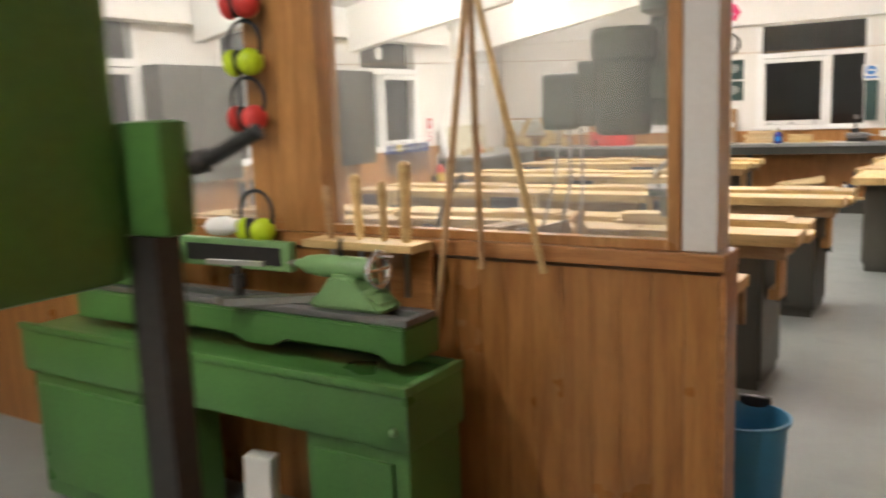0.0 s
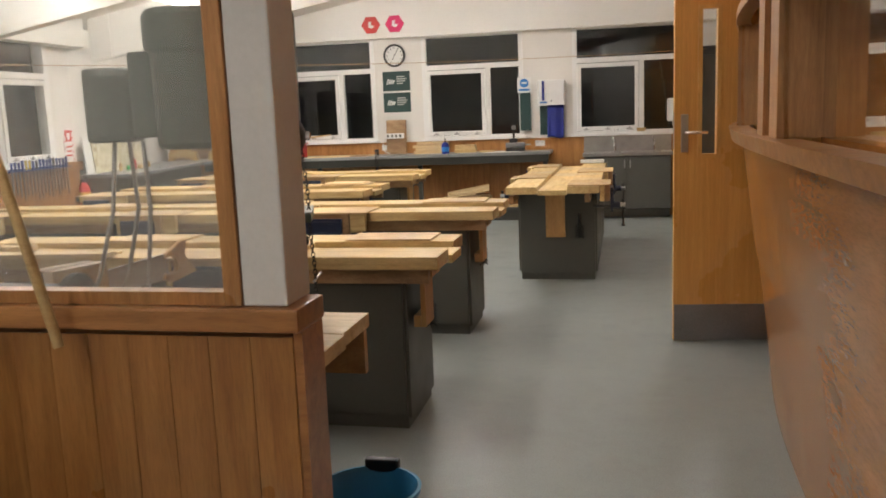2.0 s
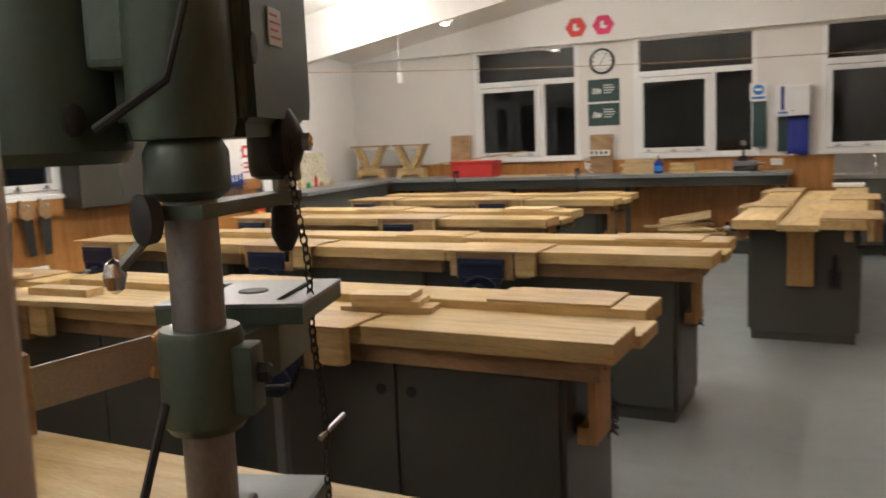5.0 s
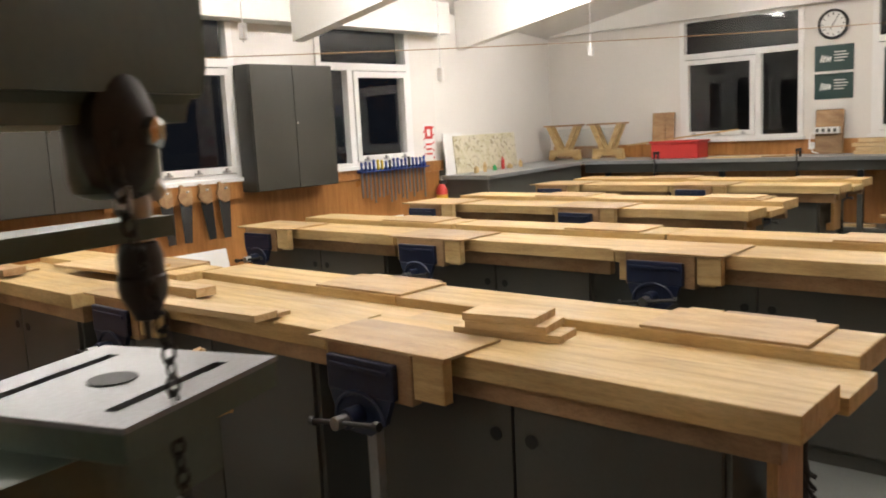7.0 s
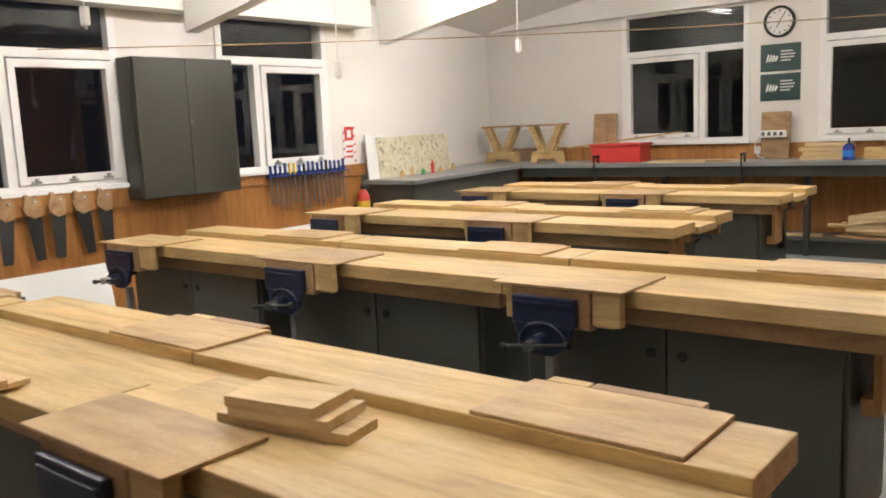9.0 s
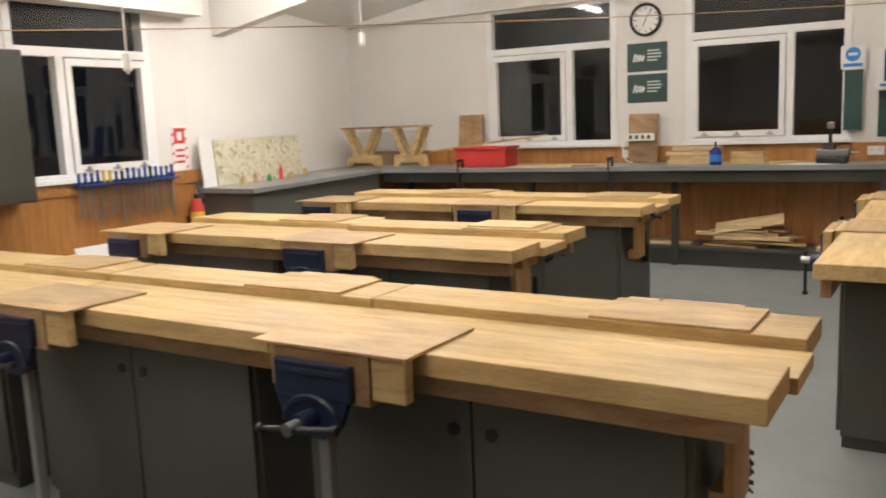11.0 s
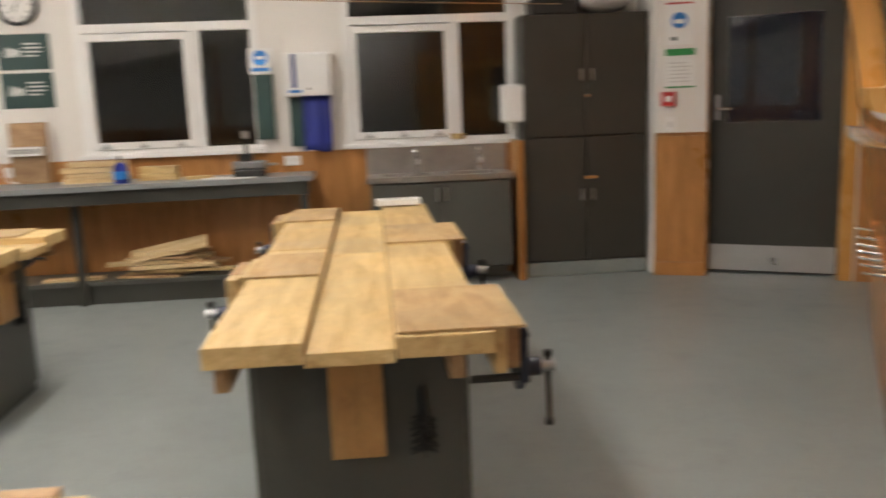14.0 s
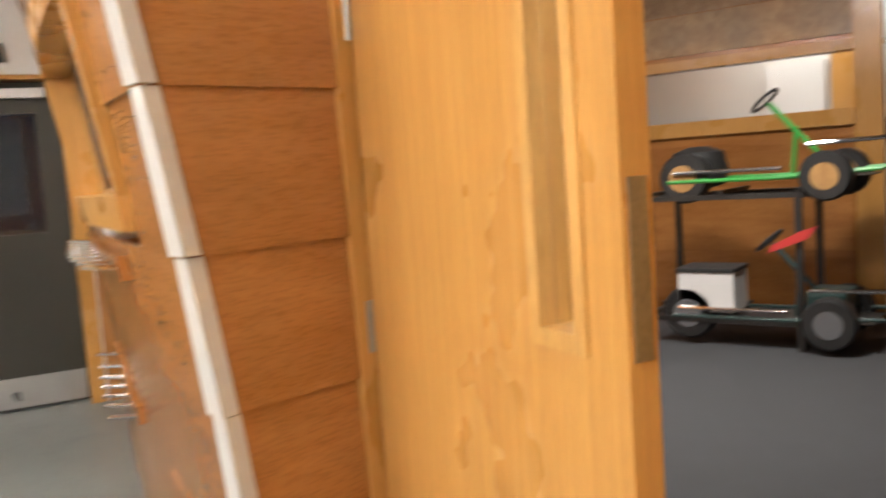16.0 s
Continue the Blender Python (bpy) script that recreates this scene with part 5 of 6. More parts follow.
ex = thing("fire_extinguisher", (XL + 0.12, 9.16, 0.48), "small red and yellow fire extinguisher hung on the dado", "extinguisher")
part("cylinder", turned(new_bm(), [(0.05, 0), (0.055, 0.01), (0.055, 0.24), (0.03, 0.29), (0.018, 0.30)], (0, 0, 0), (0, 0, 1), 22), M_RED, ex, "", True)
part("band", turned(new_bm(), [(0.0555, 0.10), (0.0565, 0.10), (0.0565, 0.20), (0.0555, 0.20)], (0, 0, 0), (0, 0, 1), 22), M_YELLOW, ex, "", True)
part("valve", bx(-0.02, 0.02, -0.015, 0.06, 0.30, 0.335, 0.005), M_BLACK, ex)
part("bracket", bx(-0.10, -0.05, -0.03, 0.03, 0.1, 0.16), M_IRON, ex)
solid("leaning_sheet", bx(0, 0.012, 0, 0.75, 0, 0.52), M_WHITE, (-5.16, 5.95, 0.002, 0, -12, 0), "white sheet of board leaning on the dado", "sheet")
solid("leaning_sheet", bx(0, 0.012, 0, 0.55, 0, 0.56), M_WHITE, (-5.16, 8.05, 0.002, 0, -12, 0), "white sheet of board leaning under the tools", "sheet")

# string and pull cords
bm = new_bm()
A, Bp = Vector((XL + 0.04, 6.45, 1.88)), Vector((1.2, 11.78, 1.98))
tube(bm, [A.lerp(Bp, i / 24) - Vector((0, 0, 0.09 * math.sin(math.pi * i / 24))) for i in range(25)], 0.003, 5)
solid("string", bm, M_PAD, (0, 0, 0), "thin reddish string stretched across the room", "string")
for x, y, z in ((-3.64, 5.83, 1.80), (-3.6, 7.3, 1.60), (-3.7, 9.3, 1.83)):
    c = thing("pull_cord", (x, y, z), "white pull cord with a plastic weight hanging from the ceiling", "cord", "pull cords")
    part("weight", bx(-0.022, 0.022, -0.014, 0.014, 0, 0.085, 0.008), M_WHITE, c)
    part("cord", cyl(new_bm(), (0, 0, 0.085), (0, 0, roof(x) - z), 0.004, 6), M_WHITE, c)
    part("tip", cyl(new_bm(), (0, 0, -0.012), (0, 0, 0), 0.006, 8), M_WHITE, c)

# ---- on and around the corner counter ----
TOP = 0.8525
pb = Matrix.Translation((-5.36, 9.32, TOP)) @ pose(0, 0, 0, 0, 0, 8.9)
solid("painted_board", bx(0, 0.012, 0.10, 1.38, 0, 0.37, 0.002), M_SPATTER, pb @ pose(0.06, 0, 0, 0, -5, 0), "board spattered with paint and glue leaning on the wall", "board")
solid("white_board", bx(0, 0.01, 0.0, 0.34, 0, 0.40), M_WHITE, pb @ pose(0.045, -0.06, 0, 0, -4, 0), "white board leaning behind the spattered board", "board")
for i, (y, r, h, mat) in enumerate(((0.25, 0.025, 0.07, M_BENCH), (0.42, 0.018, 0.10, M_BENCH), (0.62, 0.02, 0.06, M_GREENSIGN), (0.80, 0.018, 0.13, M_RED), (0.95, 0.03, 0.05, M_BENCH), (1.20, 0.02, 0.08, M_BENCH))):
    solid("glue_bottle", turned(new_bm(), [(r, 0), (r, h * 0.7), (r * 0.4, h * 0.85), (r * 0.35, h)], (0, 0, 0), (0, 0, 1), 14), mat, pb @ pose(0.20, y, 0), "small paint or glue bottle on the counter", "bottle", "bottles on the counter", True)


def trestle(x, y, turn):
    t = thing("folding_stool", (x, y, TOP, 0, 0, turn), "small pine folding stool with crossed legs on the counter", "stool", "folding stools")
    part("seat", bx(-0.24, 0.24, -0.07, 0.07, 0.395, 0.415, 0.003), M_PAD, t)
    for y0 in (-0.05, 0.05):
        for s in (-1, 1):
            bm = plate(new_bm(), [(s * 0.21, 0.394), (s * 0.15, 0.394), (s * 0.02, 0.12), (s * 0.08, 0.12)], y0 - 0.012, y0 + 0.012, lambda a, b, c: (a, c, b))
            part("leg", bm, M_BENCH, t)
    bm = plate(new_bm(), [(-0.21, 0.0), (-0.14, 0.0), (-0.11, 0.045), (0.11, 0.045), (0.14, 0.0), (0.21, 0.0), (0.19, 0.12), (-0.19, 0.12)], -0.03, 0.03, lambda a, b, c: (a, c, b))
    part("foot_rail", bm, M_BENCH, t)


trestle(-5.55, 11.72, 4)
trestle(-4.98, 11.75, -3)
solid("acrylic_sheet", bx(0, 0.86, 0, 0.004, 0, 0.36), M_DUSTY, (-5.80, 11.93, TOP + 0.001, -6, 0, 0), "clear plastic sheet leaning behind the stools", "sheet").visible_shadow = False
solid("chopping_board", box(bx(0, 0.27, 0, 0.02, 0, 0.50, 0.01), 0.03, 0.17, -0.014, -0.001, 0.10, 0.36, 0.004), M_PAD, (-4.55, 11.96, TOP, -6, 0, 0), "brown plywood shape leaning on the wall", "board")
solid("red_tub", box(box(bx(-0.27, 0.27, -0.13, 0.13, 0, 0.165, 0.012), -0.285, 0.285, -0.145, 0.145, 0.165, 0.19, 0.006), -0.25, 0.25, -0.11, 0.11, 0.1905, 0.192), M_RED, (-4.10, 11.74, TOP), "red plastic tub on the counter", "tub")
solid("pine_batten", bx(-0.62, 0.62, -0.012, 0.012, -0.008, 0.008), M_BENCH, (-4.05, 11.66, 1.072, 0, -6, 4), "long pine batten lying across the red tub", "batten")
for i, (x, y, w) in enumerate(((-3.30, 11.60, 0.75), (-3.20, 11.70, 0.66), (-3.42, 11.53, 0.55))):
    solid("pine_strip", bx(-w / 2, w / 2, -0.03, 0.03, 0, 0.014, 0.002), M_RAW if i else M_PAD, (x, y, TOP + 0.001, 0, 0, 2 * i - 2), "pine strip lying on the counter", "strip")


def clamp(x):
    c = thing("clamp", (x, 11.34 + (x + 5.08) * 0.0717, TOP), "black iron bar clamp on the counter edge", "clamp", "clamps on the counter")
    part("bar", bx(-0.006, 0.006, -0.022, -0.004, -0.20, 0.085), M_IRON, c)
    part("jaw", bx(-0.012, 0.012, -0.024, 0.09, 0.055, 0.085, 0.004), M_IRON, c)
    part("sliding_jaw", bx(-0.012, 0.012, -0.024, 0.07, -0.075, -0.05, 0.004), M_IRON, c)
    part("screw", cyl(new_bm(), (0, 0.055, -0.26), (0, 0.055, -0.076), 0.007, 8), M_IRON, c)
    part("pad", cyl(new_bm(), (0, 0.08, 0.001), (0, 0.08, 0.055), 0.012, 10), M_IRON, c)


clamp(-4.22)
clamp(-2.78)
sb = thing("socket_board", (-2.78, 12.0, TOP, -4, 0, 0), "brown plywood board with a power strip leaning on the wall", "board")
part("panel", bx(0, 0.27, 0, 0.018, 0, 0.44, 0.012), M_PAD, sb)
ps = part("power_strip", bx(0.0, 0.24, -0.045, -0.001, 0.20, 0.265, 0.005), M_WHITE, sb, "white power strip")
for i in range(4):
    part("socket", bx(0.02 + 0.055 * i, 0.05 + 0.055 * i, -0.048, -0.045, 0.215, 0.25), M_GREY, ps)
part("cable", tube(new_bm(), [(0.0, -0.03, 0.23), (-0.03, -0.05, 0.20), (-0.035, -0.05, 0.10), (0.0, -0.05, 0.02), (0.06, -0.06, 0.008)], 0.006, 8), M_WHITE, sb, "", True)
for i, (x, w, z, t) in enumerate(((-2.14, 0.44, 0, 1), (-2.13, 0.42, 0.036, -2), (-2.15, 0.45, 0.074, 3), (-2.12, 0.40, 0.116, -1), (-1.70, 0.27, 0, 2), (-1.70, 0.26, 0.05, -3))):
    solid("pine_length", bx(-w / 2, w / 2, -0.05, 0.05, 0, 0.034 if i < 4 else 0.048, 0.002), M_RAW if i < 4 else M_BENCH, (x, 11.85, TOP + 0.001 + z, 0, 0, t), "pale pine length stacked on the counter", "timber", "timber on the counter")
can = thing("spray_can", (-1.93, 11.70, TOP), "dark blue can with a spout on the counter", "can")
part("body", turned(new_bm(), [(0.045, 0), (0.048, 0.005), (0.048, 0.11), (0.03, 0.135), (0.012, 0.145)], (0, 0, 0), (0, 0, 1), 20), M_CLOTH, can, "", True)
part("label_band", turned(new_bm(), [(0.0485, 0.03), (0.0492, 0.03), (0.0492, 0.085), (0.0485, 0.085)], (0, 0, 0), (0, 0, 1), 20), M_BLUESIGN, can, "", True)
part("spout", cyl(new_bm(), (0, 0, 0.145), (0, 0, 0.19), 0.009, 10), M_BLACK, can, "", True)
mt = thing("machine_vise", (-1.06, 11.82, TOP), "dark iron machine vise with a screw post on the counter", "vise")
part("base", bx(-0.11, 0.11, -0.09, 0.09, 0, 0.05, 0.01), M_IRON, mt)
part("body", bx(-0.12, 0.12, -0.045, 0.045, 0.05, 0.11, 0.012), M_CAST, mt)
part("jaw", bx(-0.07, 0.02, -0.05, 0.05, 0.11, 0.16, 0.006), M_IRON, mt)
part("post", cyl(new_bm(), (-0.02, 0, 0.16), (-0.02, 0, 0.27), 0.014, 12), M_IRON, mt, "", True)
part("head", bx(-0.045, 0.005, -0.022, 0.022, 0.27, 0.32, 0.008), M_STEEL, mt)
part("screw", cyl(new_bm(), (0.12, 0, 0.08), (0.19, 0, 0.08), 0.01, 10), M_STEEL, mt, "", True)
bm = new_bm()
plate(bm, [(-0.25, -0.10), (0.12, -0.14), (0.22, 0.02), (-0.14, 0.05)], 0, 0.003)
solid("drawing_sheet", bm, M_PAPER, (-1.18, 11.78, TOP + 0.001, 0, 0, 0), "white paper sheets lying on the counter", "paper")
solid("pine_offcut", bx(-0.09, 0.09, -0.04, 0.04, 0, 0.02), M_BENCH, (-1.42, 11.8, TOP + 0.001, 0, 0, 20), "pine offcut lying on the counter", "offcut")
for x, name in ((-2.80, "socket"), (-0.78, "socket")):
    s = thing("wall_socket", (x, YB - 0.019, 0.935), "white wall socket on the dado", "socket", "wall sockets")
    part("plate", bx(-0.06, 0.06, -0.012, 0, -0.035, 0.035, 0.003), M_WHITE, s)
    for k in (-0.03, 0.03):
        part("switch", bx(k - 0.01, k + 0.01, -0.016, -0.012, 0.0, 0.02, 0.002), M_STRIP, s)

# timber store under the counter
rnd = random.Random(9)
for i in range(16):
    w, d, h = rnd.uniform(0.25, 0.65), rnd.uniform(0.05, 0.10), rnd.uniform(0.016, 0.03)
    lay = i // 3
    solid("timber_offcut", bx(-w / 2, w / 2, -d / 2, d / 2, 0, h, 0.002), rnd.choice((M_RAW, M_BENCH, M_PAD)), (-1.66 + rnd.uniform(-0.16, 0.16), 11.76 + 0.105 * (i % 3) + rnd.uniform(-0.01, 0.01), 0.166 + lay * 0.032, 0, rnd.uniform(-1, 1), rnd.uniform(-7, 7)), "pine offcut lying on the shelf under the counter", "offcut", "offcuts under the counter")
solid("plywood_sheet", bx(-0.27, 0.27, 0, 0.012, 0, 0.13), M_RAW, (-1.66, 11.72, 0.33, -55, -10, 3), "pale plywood offcut leaning on the timber pile", "offcut")
for i in range(6):
    solid("timber_offcut", bx(-0.22, 0.22, -0.05, 0.05, 0, 0.026, 0.002), M_RAW if i % 2 else M_PAD, (-3.55 + 0.03 * (i % 3), 11.85, 0.166 + i * 0.028, 0, 0, 3 * (i % 3) - 3), "pine offcut stacked on the shelf", "offcut", "offcuts under the counter")
for x in (-2.35, -0.95):
    solid("timber_offcut", bx(-0.2, 0.2, -0.04, 0.04, 0, 0.022, 0.002), M_RAW, (x, 11.78, 0.166, 0, 0, 4), "pine offcut lying on the shelf under the counter", "offcut", "offcuts under the counter")

# ---- wall fittings on the end wall ----
ck = thing("wall_clock", (-2.64, YB - 0.002, 2.115, 90, 0, 0), "round wall clock with a dark rim and white face", "clock")
part("rim", turned(new_bm(), [(0.142, 0), (0.145, 0.03), (0.135, 0.045), (0.122, 0.042), (0.12, 0.012)], (0, 0, 0), (0, 0, 1), 40), M_IRON, ck, "", True)
part("dial", cyl(new_bm(), (0, 0, 0.012), (0, 0, 0.018), 0.121, 40), M_PAPER, ck)
for i in range(12):
    a = radians(30 * i)
    part("hour_mark", bx(-0.004, 0.004, 0.088, 0.108, 0.0185, 0.020), M_BLACK, ck).matrix_basis = pose(0, 0, 0, 0, 0, 30 * i)
part("hour_pointer", bx(-0.004, 0.004, -0.015, 0.06, 0.021, 0.023), M_BLACK, ck).matrix_basis = pose(0, 0, 0, 0, 0, -205)
part("minute_pointer", bx(-0.003, 0.003, -0.02, 0.095, 0.0235, 0.025), M_BLACK, ck).matrix_basis = pose(0, 0, 0, 0, 0, -32)
for z in (1.665, 1.392):
    s = thing("wall_sign", (-2.815, YB - 0.002, z), "dark green rectangular sign with a white emblem on the wall", "sign", "green wall signs")
    part("board", bx(0, 0.365, -0.006, 0, 0, 0.25, 0.001), M_SIGN, s)
    for i in range(4):
        x = 0.05 + 0.026 * i
        part("emblem_stroke", plate(new_bm(), [(x, 0.09 + 0.004 * i), (x + 0.012, 0.085), (x + 0.035, 0.145 - 0.006 * i), (x + 0.022, 0.165 - 0.006 * i)], -0.0085, -0.0065, lambda a, b, c: (a, c, b)), M_PAPER, s)
    for i, w in enumerate((0.11, 0.13, 0.12, 0.09)):
        part("text_bar", bx(0.185, 0.185 + w, -0.008, -0.0062, 0.175 - 0.028 * i, 0.187 - 0.028 * i), M_STRIP, s)
for x, mat, word in ((-2.91, M_RED, "red"), (-2.595, M_PINK, "pink")):
    s = thing("hexagon_sign", (x, 11.998, 2.505), word + " hexagonal sign with a white mark on the fascia", "sign", "hexagon signs")
    part("board", plate(new_bm(), [(0.125 * math.cos(radians(60 * i)), 0.118 * math.sin(radians(60 * i))) for i in range(6)], -0.006, 0, lambda a, b, c: (a, c, b)), mat, s)
    part("mark", plate(new_bm(), [(-0.035, -0.03), (0.02, -0.045), (0.05, -0.01), (0.0, 0.0), (0.01, 0.045), (-0.03, 0.04)], -0.008, -0.0062, lambda a, b, c: (a, c, b)), M_PAPER, s)
s = thing("safety_sign", (-1.05, YB - 0.05, 1.575), "white safety sign with a blue disc on the window", "sign")
part("board", bx(0, 0.175, -0.004, 0, 0, 0.185), M_PAPER, s)
part("disc", cyl(new_bm(), (0.0875, -0.006, 0.115), (0.0875, -0.0042, 0.115), 0.055, 28), M_BLUESIGN, s)
part("text_bar", bx(0.02, 0.155, -0.006, -0.0042, 0.02, 0.045), M_BLUESIGN, s)
part("mark", bx(0.055, 0.12, -0.0075, -0.0062, 0.105, 0.128), M_PAPER, s)
solid("dark_poster", bx(-1.02, -0.885, YB - 0.052, YB - 0.049, 1.10, 1.57), M_SIGN, (0, 0, 0), "dark poster fixed below the safety sign", "poster")
dp = thing("towel_dispenser", (-0.79, YB - 0.002, 1.405), "white towel dispenser with a blue stripe on the wall", "dispenser")
part("case", bx(0, 0.335, -0.14, 0, 0, 0.31, 0.015), M_WHITE, dp)
part("stripe", bx(0.055, 0.085, -0.143, -0.1402, 0.06, 0.30), M_CLOTH, dp)
part("lock", turned(new_bm(), [(0.008, 0), (0.008, 0.004), (0.004, 0.005)], (0.17, -0.14, 0.05), (0, -1, 0), 10), M_IRON, dp)
part("label_bar", bx(0.03, 0.12, -0.143, -0.1402, 0.025, 0.045), M_BLUESIGN, dp)
bm = new_bm()
cols = []
for i in range(15):
    u = i / 14
    cols.append([bm.verts.new((0.115 + 0.205 * u, -0.07 + 0.010 * math.sin(u * 9.0) - 0.01 * k, -0.40 * k / 6 + (0.01 * math.sin(u * 6) if k == 6 else 0))) for k in range(7)])
for a, b in zip(cols, cols[1:]):
    for k in range(6):
        bm.faces.new((a[k], b[k], b[k + 1], a[k + 1]))
tw = part("towel", bm, M_CLOTH, dp, "blue cloth roller towel", True)
md = tw.modifiers.new("thick", "SOLIDIFY")
md.thickness = 0.006
solid("dark_poster", bx(-0.775, -0.66, YB - 0.025, YB - 0.02, 1.04, 1.40), M_SIGN, (0, 0, 0), "dark poster with white lines behind the towel", "poster")
solid("small_basket", turned(new_bm(), [(0.05, 0), (0.06, 0.04), (0.055, 0.042), (0.045, 0.006), (0.001, 0.006)], (0, 0, 0), (0, 0, 1), 18), M_BENCH, (0.47, YB - 0.02, SILL + 0.012), "small pale wooden bowl on the window sill", "bowl", smooth=True)
sp = thing("soap_dispenser", (0.898, 11.87, 1.16), "white soap dispenser fixed to the tall cupboard side", "dispenser")
part("case", bx(-0.13, 0.0275, -0.09, 0.05, 0, 0.27, 0.02), M_WHITE, sp)
part("nozzle", bx(-0.07, -0.02, -0.05, 0.0, -0.05, -0.001, 0.006), M_STRIP, sp)
# notices beside the grey door


def notice(x, z0, w, h, kind):
    n = thing("notice", (x, 11.676 - (x - 1.862) * 0.355, z0, 0, 0, -19.5), "white notice with printed lines on the wall", "notice", "notices by the door")
    part("sheet", bx(0, w, -0.003, 0, 0, h), M_PAPER, n)
    if kind == "blue":
        part("diagram", turned(new_bm(), [(0.055, 0), (0.055, 0.001)], (w / 2, -0.004, h * 0.58), (0, -1, 0), 24), M_BLUESIGN, n)
        part("diagram_mark", bx(w * 0.3, w * 0.7, -0.0065, -0.0055, h * 0.5, h * 0.6), M_PAPER, n)
        part("red_bar", bx(0, w, -0.005, -0.0035, h - 0.012, h), M_RED, n)
        part("stub", bx(w * 0.2, w * 0.4, -0.005, -0.0035, 0.03, 0.055), M_SIGN, n)
    else:
        part("green_bar", bx(0.002, w - 0.002, -0.005, -0.0035, h - 0.05, h - 0.002), M_GREENSIGN, n)
        for k in range(6):
            part("text_bar", bx(0.025, w - 0.03 - 0.02 * (k % 2), -0.0045, -0.0035, 0.04 + 0.026 * k, 0.049 + 0.026 * k), M_STRIP, n)
        part("green_bar", bx(0.002, w - 0.002, -0.005, -0.0035, 0.0, 0.012), M_GREENSIGN, n)


notice(1.93, 1.66, 0.18, 0.29, "blue")
notice(1.925, 1.36, 0.205, 0.275, "green")
cp = thing("fire_call_point", (1.90, 11.662, 1.235, 0, 0, -19.5), "red fire call point on the wall", "call point")
part("case", bx(0, 0.10, -0.04, 0, 0, 0.10, 0.005), M_RED, cp)
part("glass", bx(0.028, 0.072, -0.043, -0.0402, 0.03, 0.07), M_PAPER, cp)
sw = thing("light_switch", (1.925, 11.653, 1.05, 0, 0, -19.5), "white light switch below the call point", "switch")
part("plate", bx(0, 0.075, -0.01, 0, 0, 0.11, 0.003), M_WHITE, sw)
part("rocker", bx(0.025, 0.05, -0.016, -0.0102, 0.035, 0.075, 0.002), M_STRIP, sw)
xs = thing("exit_sign", (2.42, 11.435, 2.13, 0, 0, -28.3), "dark green exit sign over the grey door", "sign")
part("board", bx(0, 0.36, -0.02, 0, 0, 0.11), M_SIGN, xs)
for i, w in enumerate((0.035, 0.03, 0.035, 0.035)):
    part("letter_bar", bx(0.06 + 0.065 * i, 0.06 + 0.065 * i + w, -0.023, -0.0202, 0.03, 0.08), M_STRIP, xs)
# clutter on the tall cupboard
solid("steel_bowl", turned(new_bm(), [(0.08, 0), (0.20, 0.07), (0.22, 0.13), (0.215, 0.13), (0.19, 0.07), (0.001, 0.012)], (0, 0, 0), (0, 0, 1), 28), M_STRIP, (1.55, 11.93, 1.916), "pale bowl on top of the tall cupboard", "bowl", smooth=True)
solid("storage_tray", box(bx(-0.17, 0.17, -0.12, 0.12, 0, 0.09, 0.008), -0.18, 0.18, -0.13, 0.13, 0.09, 0.10, 0.003), M_IRON, (1.17, 11.93, 1.916), "dark tray on top of the tall cupboard", "tray")

# ---- the next room ----
structure("wall_lobby", bx(7.0, 7.15, 4.5, 7.25, 0, 2.9), M_POD, "varnished plywood wall of the next room", "wall")
LW = structure("wall_lobby_glazed", box(bx(7.0, 7.15, 7.45, 11.6, 0, 1.56), 7.0, 7.15, 7.45, 11.6, 1.98, 2.9), M_POD, "varnished plywood wall with a long window", "wall")
for z0, z1 in ((0.02, 0.50), (0.505, 1.02), (1.025, 1.36), (2.10, 2.42), (2.43, 2.88)):
    part("plywood_panel", plate(new_bm(), [(7.46, z0), (11.5, z0), (11.5, z1), (7.46, z1)], 6.985, 6.999, lambda a, b, c: (c, a, b)), M_PAD if z0 > 2 else M_POD, LW)
for z0, z1 in ((1.44, 1.56), (1.98, 2.06)):
    part("window_frame", bx(6.95, 7.02, 7.45, 9.6, z0, z1), M_DOOR, LW)
p = part("pane", bx(7.06, 7.066, 7.45, 11.6, 1.56, 1.98), M_GLASS, LW)
p.visible_shadow = False
structure("post_lobby", bx(6.96, 7.16, 7.255, 7.445, 0, 2.9), M_DOOR, "varnished timber post", "post")
structure("conduit", cyl(new_bm(), (6.94, 7.22, 0), (6.94, 7.22, 2.9), 0.028, 12), M_ALU, "grey metal pipe on the wall", "pipe", True)
structure("door_far_room", bx(8.9, 8.99, 8.05, 8.6, 0, 2.1), M_WHITE, "white door in the far room", "door")
structure("panel_far_room", bx(8.92, 8.99, 6.4, 8.0, 0, 2.3), M_DOOR, "varnished panel in the far room", "panel")
# added ceiling panels, out of view, to fill the next room with light
for x, y in ((4.2, 7.6), (8.0, 8.2), (3.6, 9.6)):
    r = thing("ceiling_panel_light", (x, y, 2.84), "added lit ceiling panel, out of view, that brightens the next room", "light", "panel lights")
    part("frame", bx(-0.31, 0.31, -0.31, 0.31, 0.02, 0.059), M_WHITE, r)
    part("diffuser", bx(-0.28, 0.28, -0.28, 0.28, 0.008, 0.0195), M_DIFFUSER, r, "glowing sheet of the added panel")
    lamp = bpy.data.lights.new("fill_light", "AREA")
    lamp.size, lamp.energy, lamp.color = 0.55, LOBBY_WATTS * (0.25 if x > 7 else 1), WARM
    new("fill_light", lamp).matrix_basis = pose(x, y, 2.83)


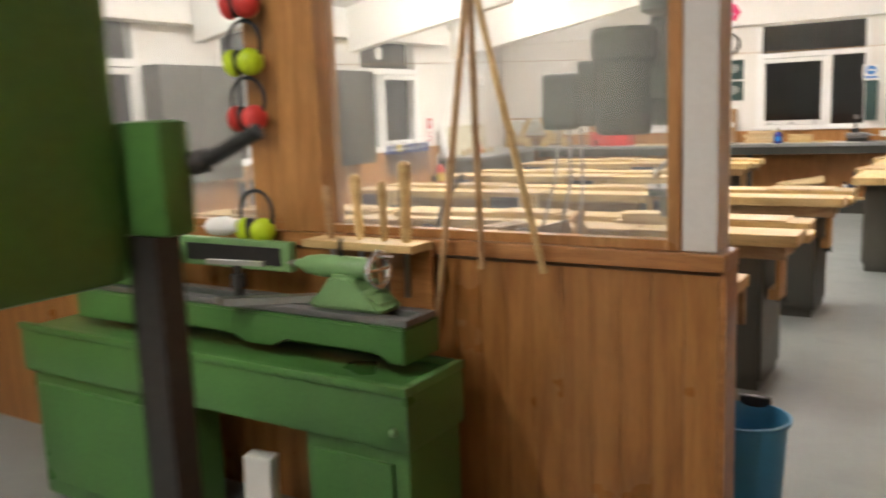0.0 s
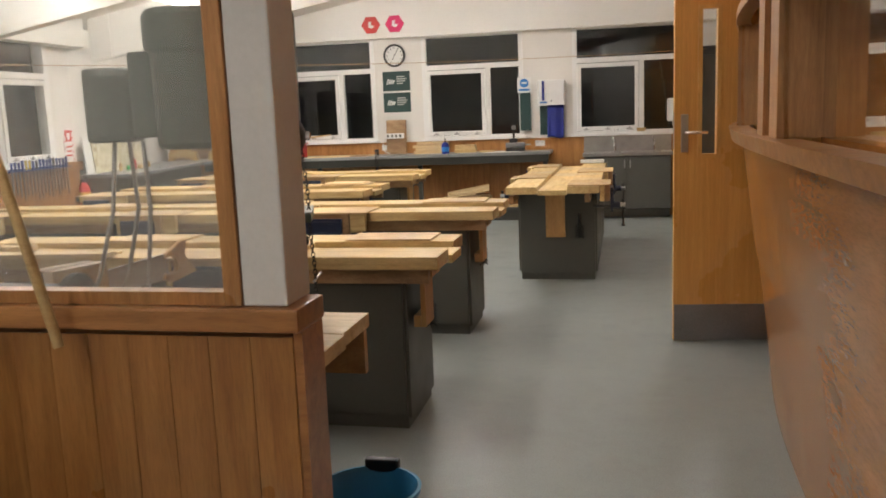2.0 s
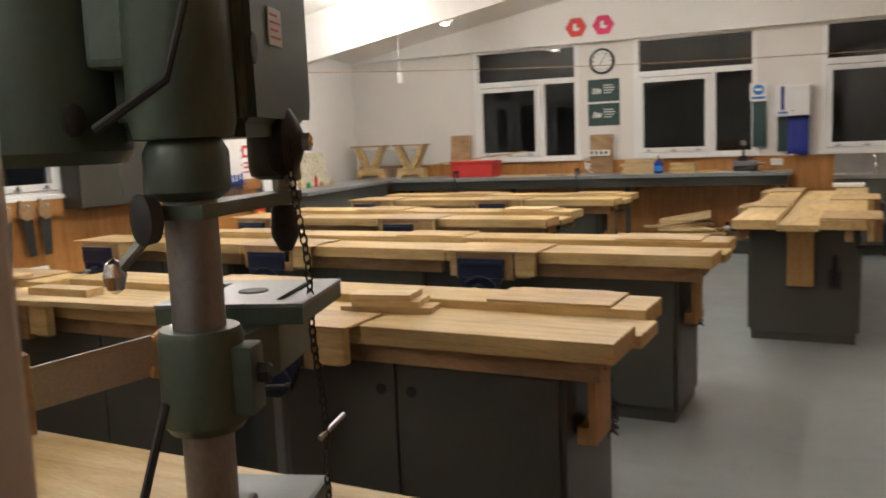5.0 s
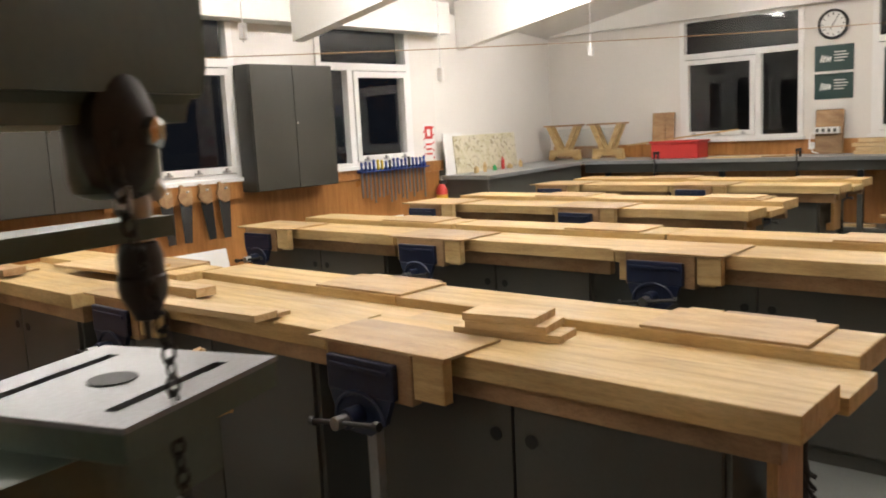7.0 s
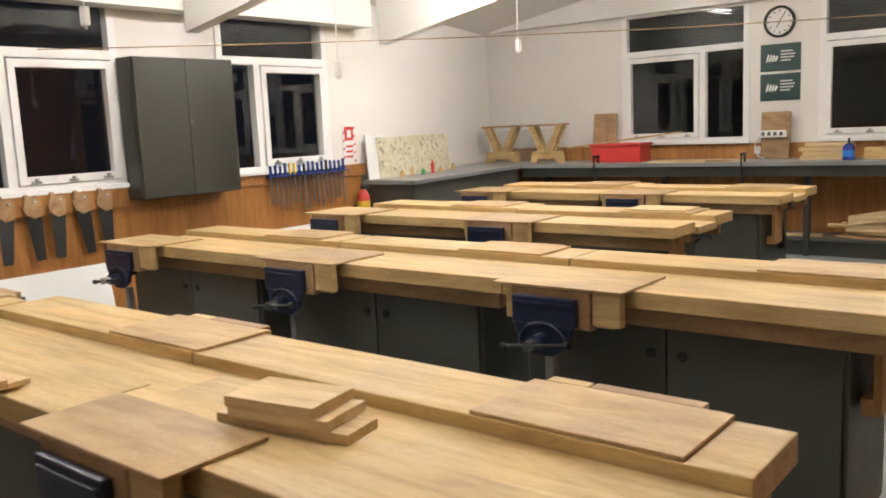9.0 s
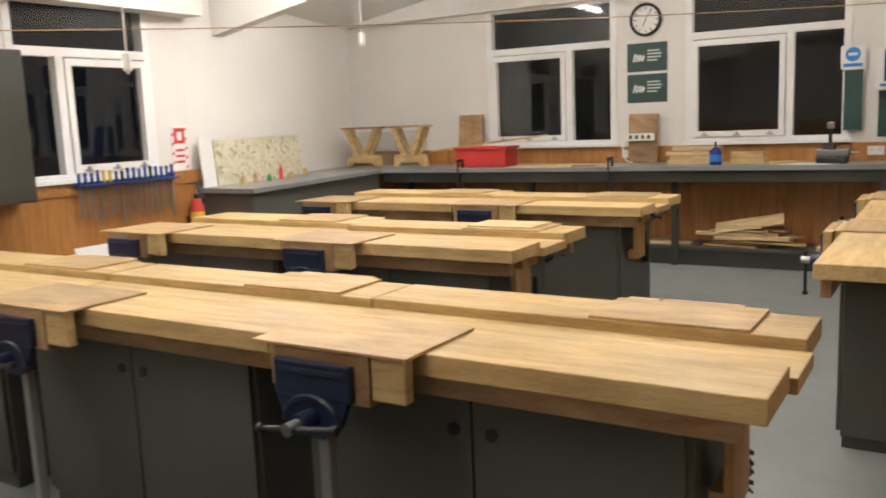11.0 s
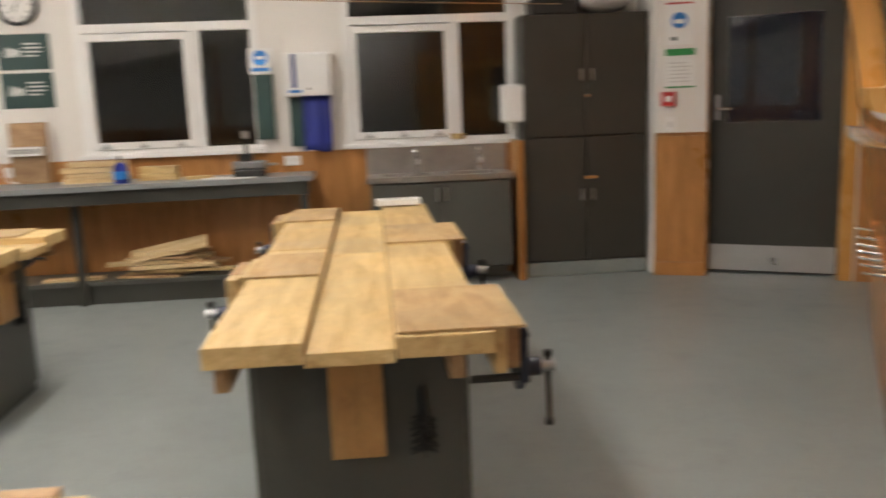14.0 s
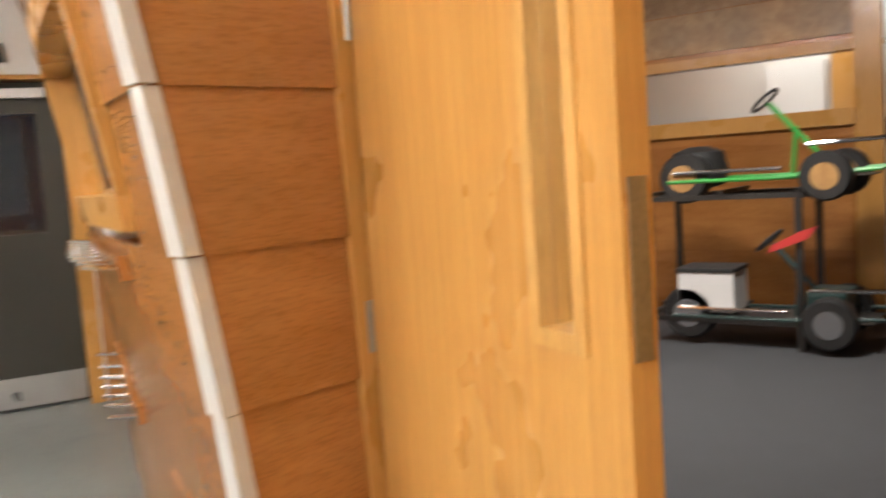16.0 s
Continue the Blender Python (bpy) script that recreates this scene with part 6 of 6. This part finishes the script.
def tyre(parent, c, r, w, rim_mat):
    t = part("wheel", turned(new_bm(), [(r * 0.55, -w / 2), (r * 0.9, -w / 2), (r, -w * 0.3), (r, w * 0.3), (r * 0.9, w / 2), (r * 0.55, w / 2)], c, (1, 0, 0), 28), M_BLACK, parent, "black rubber tyre", True)
    part("rim", turned(new_bm(), [(r * 0.54, -w / 2 - 0.004), (r * 0.5, -w * 0.35), (r * 0.2, -w * 0.3), (r * 0.16, -w * 0.5), (r * 0.02, -w * 0.5)], c, (1, 0, 0), 20), rim_mat, t, "", True)


stand = thing("kart_stand", (5.75, 7.5, 0), "dark steel two tier stand holding go-karts", "stand")
for x in (0.0, 0.55):
    for y in (0.06, 1.05):
        part("post", bx(x - 0.02, x + 0.02, y - 0.02, y + 0.02, 0, 0.99), M_IRON, stand)
for z in (0.16, 0.99):
    bm = new_bm()
    for x in (0.0, 0.55):
        box(bm, x - 0.02, x + 0.02, -0.05, 1.2, z, z + 0.035)
    for y in (0.06, 0.55, 1.05):
        box(bm, -0.02, 0.57, y - 0.02, y + 0.02, z + 0.0355, z + 0.06)
    part("deck", bm, M_IRON, stand)


def kart(z, frame_mat, rim, label, wheel_r):
    k = thing("go_kart", (5.72, 7.35, z), label, "go-kart", "stored go-karts")
    for x in (0.02, 0.50):
        part("side_tube", tube(new_bm(), [(x, 1.05, 0.10), (x, 0.30, 0.10), (x, 0.0, 0.12), (x, -0.28, 0.13)], 0.014, 8), frame_mat, k, "", True)
    part("cross_tube", tube(new_bm(), [(0.02, 0.9, 0.10), (0.50, 0.9, 0.10)], 0.014, 8), frame_mat, k, "", True)
    part("bumper", tube(new_bm(), [(0.0, 0.15, 0.30), (0.0, -0.33, 0.31), (0.0, -0.36, 0.26), (0.0, -0.36, 0.12), (0.5, -0.36, 0.12), (0.5, -0.36, 0.30)], 0.014, 8), M_CHROME, k, "chromed bumper tube", True)
    part("side_rail", tube(new_bm(), [(0.0, 0.30, 0.16), (0.0, 1.0, 0.16)], 0.013, 8), M_CHROME, k, "", True)
    for x in (-0.02, 0.55):
        tyre(k, (x, 0.03, 0.10), wheel_r, 0.13, rim)
    tyre(k, (0.1, 0.95, 0.12), wheel_r * 1.1, 0.16, rim)
    part("steering_column", tube(new_bm(), [(0.2, 0.05, 0.16), (0.2, 0.42, 0.58)], 0.016, 8), frame_mat, k, "", True)
    part("column_stay", tube(new_bm(), [(0.2, 0.28, 0.10), (0.2, 0.25, 0.42)], 0.014, 8), frame_mat, k, "", True)
    part("steering_wheel", torus(new_bm(), (0.2, 0.44, 0.60), (0, 0.66, 0.75), 0.10, 0.011, 20, 6), M_BLACK, k, "", True)
    part("floor_tray", bx(0.04, 0.48, -0.2, 0.8, 0.085, 0.092), M_IRON, k)
    return k


kart(1.02, M_KART, M_HOOK, "green framed go-kart with tan rims on the upper deck", 0.155)
kart(0.10, M_SIGN, M_CHROME, "dark green go-kart with steel rims on the lower deck", 0.165)
part("engine_cover", bx(5.80, 6.15, 7.30, 7.55, 0.20, 0.38, 0.03), M_SIGN, thing("engine_box", (0, 0, 0), "dark green engine cover on the lower go-kart", "engine"))
bt = thing("battery_box", (5.74, 7.98, 0.23), "white box with a black lid on the lower deck", "box")
part("body", bx(0, 0.3, 0, 0.38, 0, 0.27, 0.008), M_WHITE, bt)
part("lid", bx(-0.01, 0.31, -0.01, 0.39, 0.271, 0.30, 0.006), M_BLACK, bt)
solid("red_guard", plate(new_bm(), [(0, 0), (0.24, 0.09), (0.30, 0.17), (0.20, 0.14), (0.02, 0.05)], 0, 0.02, lambda a, b, c: (c, 0.34 - a, b)), M_RED, (5.70, 7.40, 0.64), "red curved guard hanging on the stand", "guard")
solid("seat_shell", turned(new_bm(), [(0.05, 0), (0.17, 0.03), (0.20, 0.14), (0.17, 0.26), (0.06, 0.30)], (0, 0, 0), (0, 0, 1), 22), M_BLACK, (6.02, 8.28, 1.052), "black kart seat on the upper deck", "seat", smooth=True)

# ---- lining boards of the partition ----
PW = bpy.data.objects["wall_partition"]
bm = bx(0.0004, 0.0876, 0, 0.012, 0.002, 0.944, 0.0015)
first = part("lining_board", bm, M_TNG, PW)
first.location = (PX1 - 0.02 - 0.088, PY - 0.004, 0)
x = first.location.x - 0.088
while x > -3.4:
    o = first.copy()
    scene.collection.objects.link(o)
    o.location.x = x
    x -= 0.088
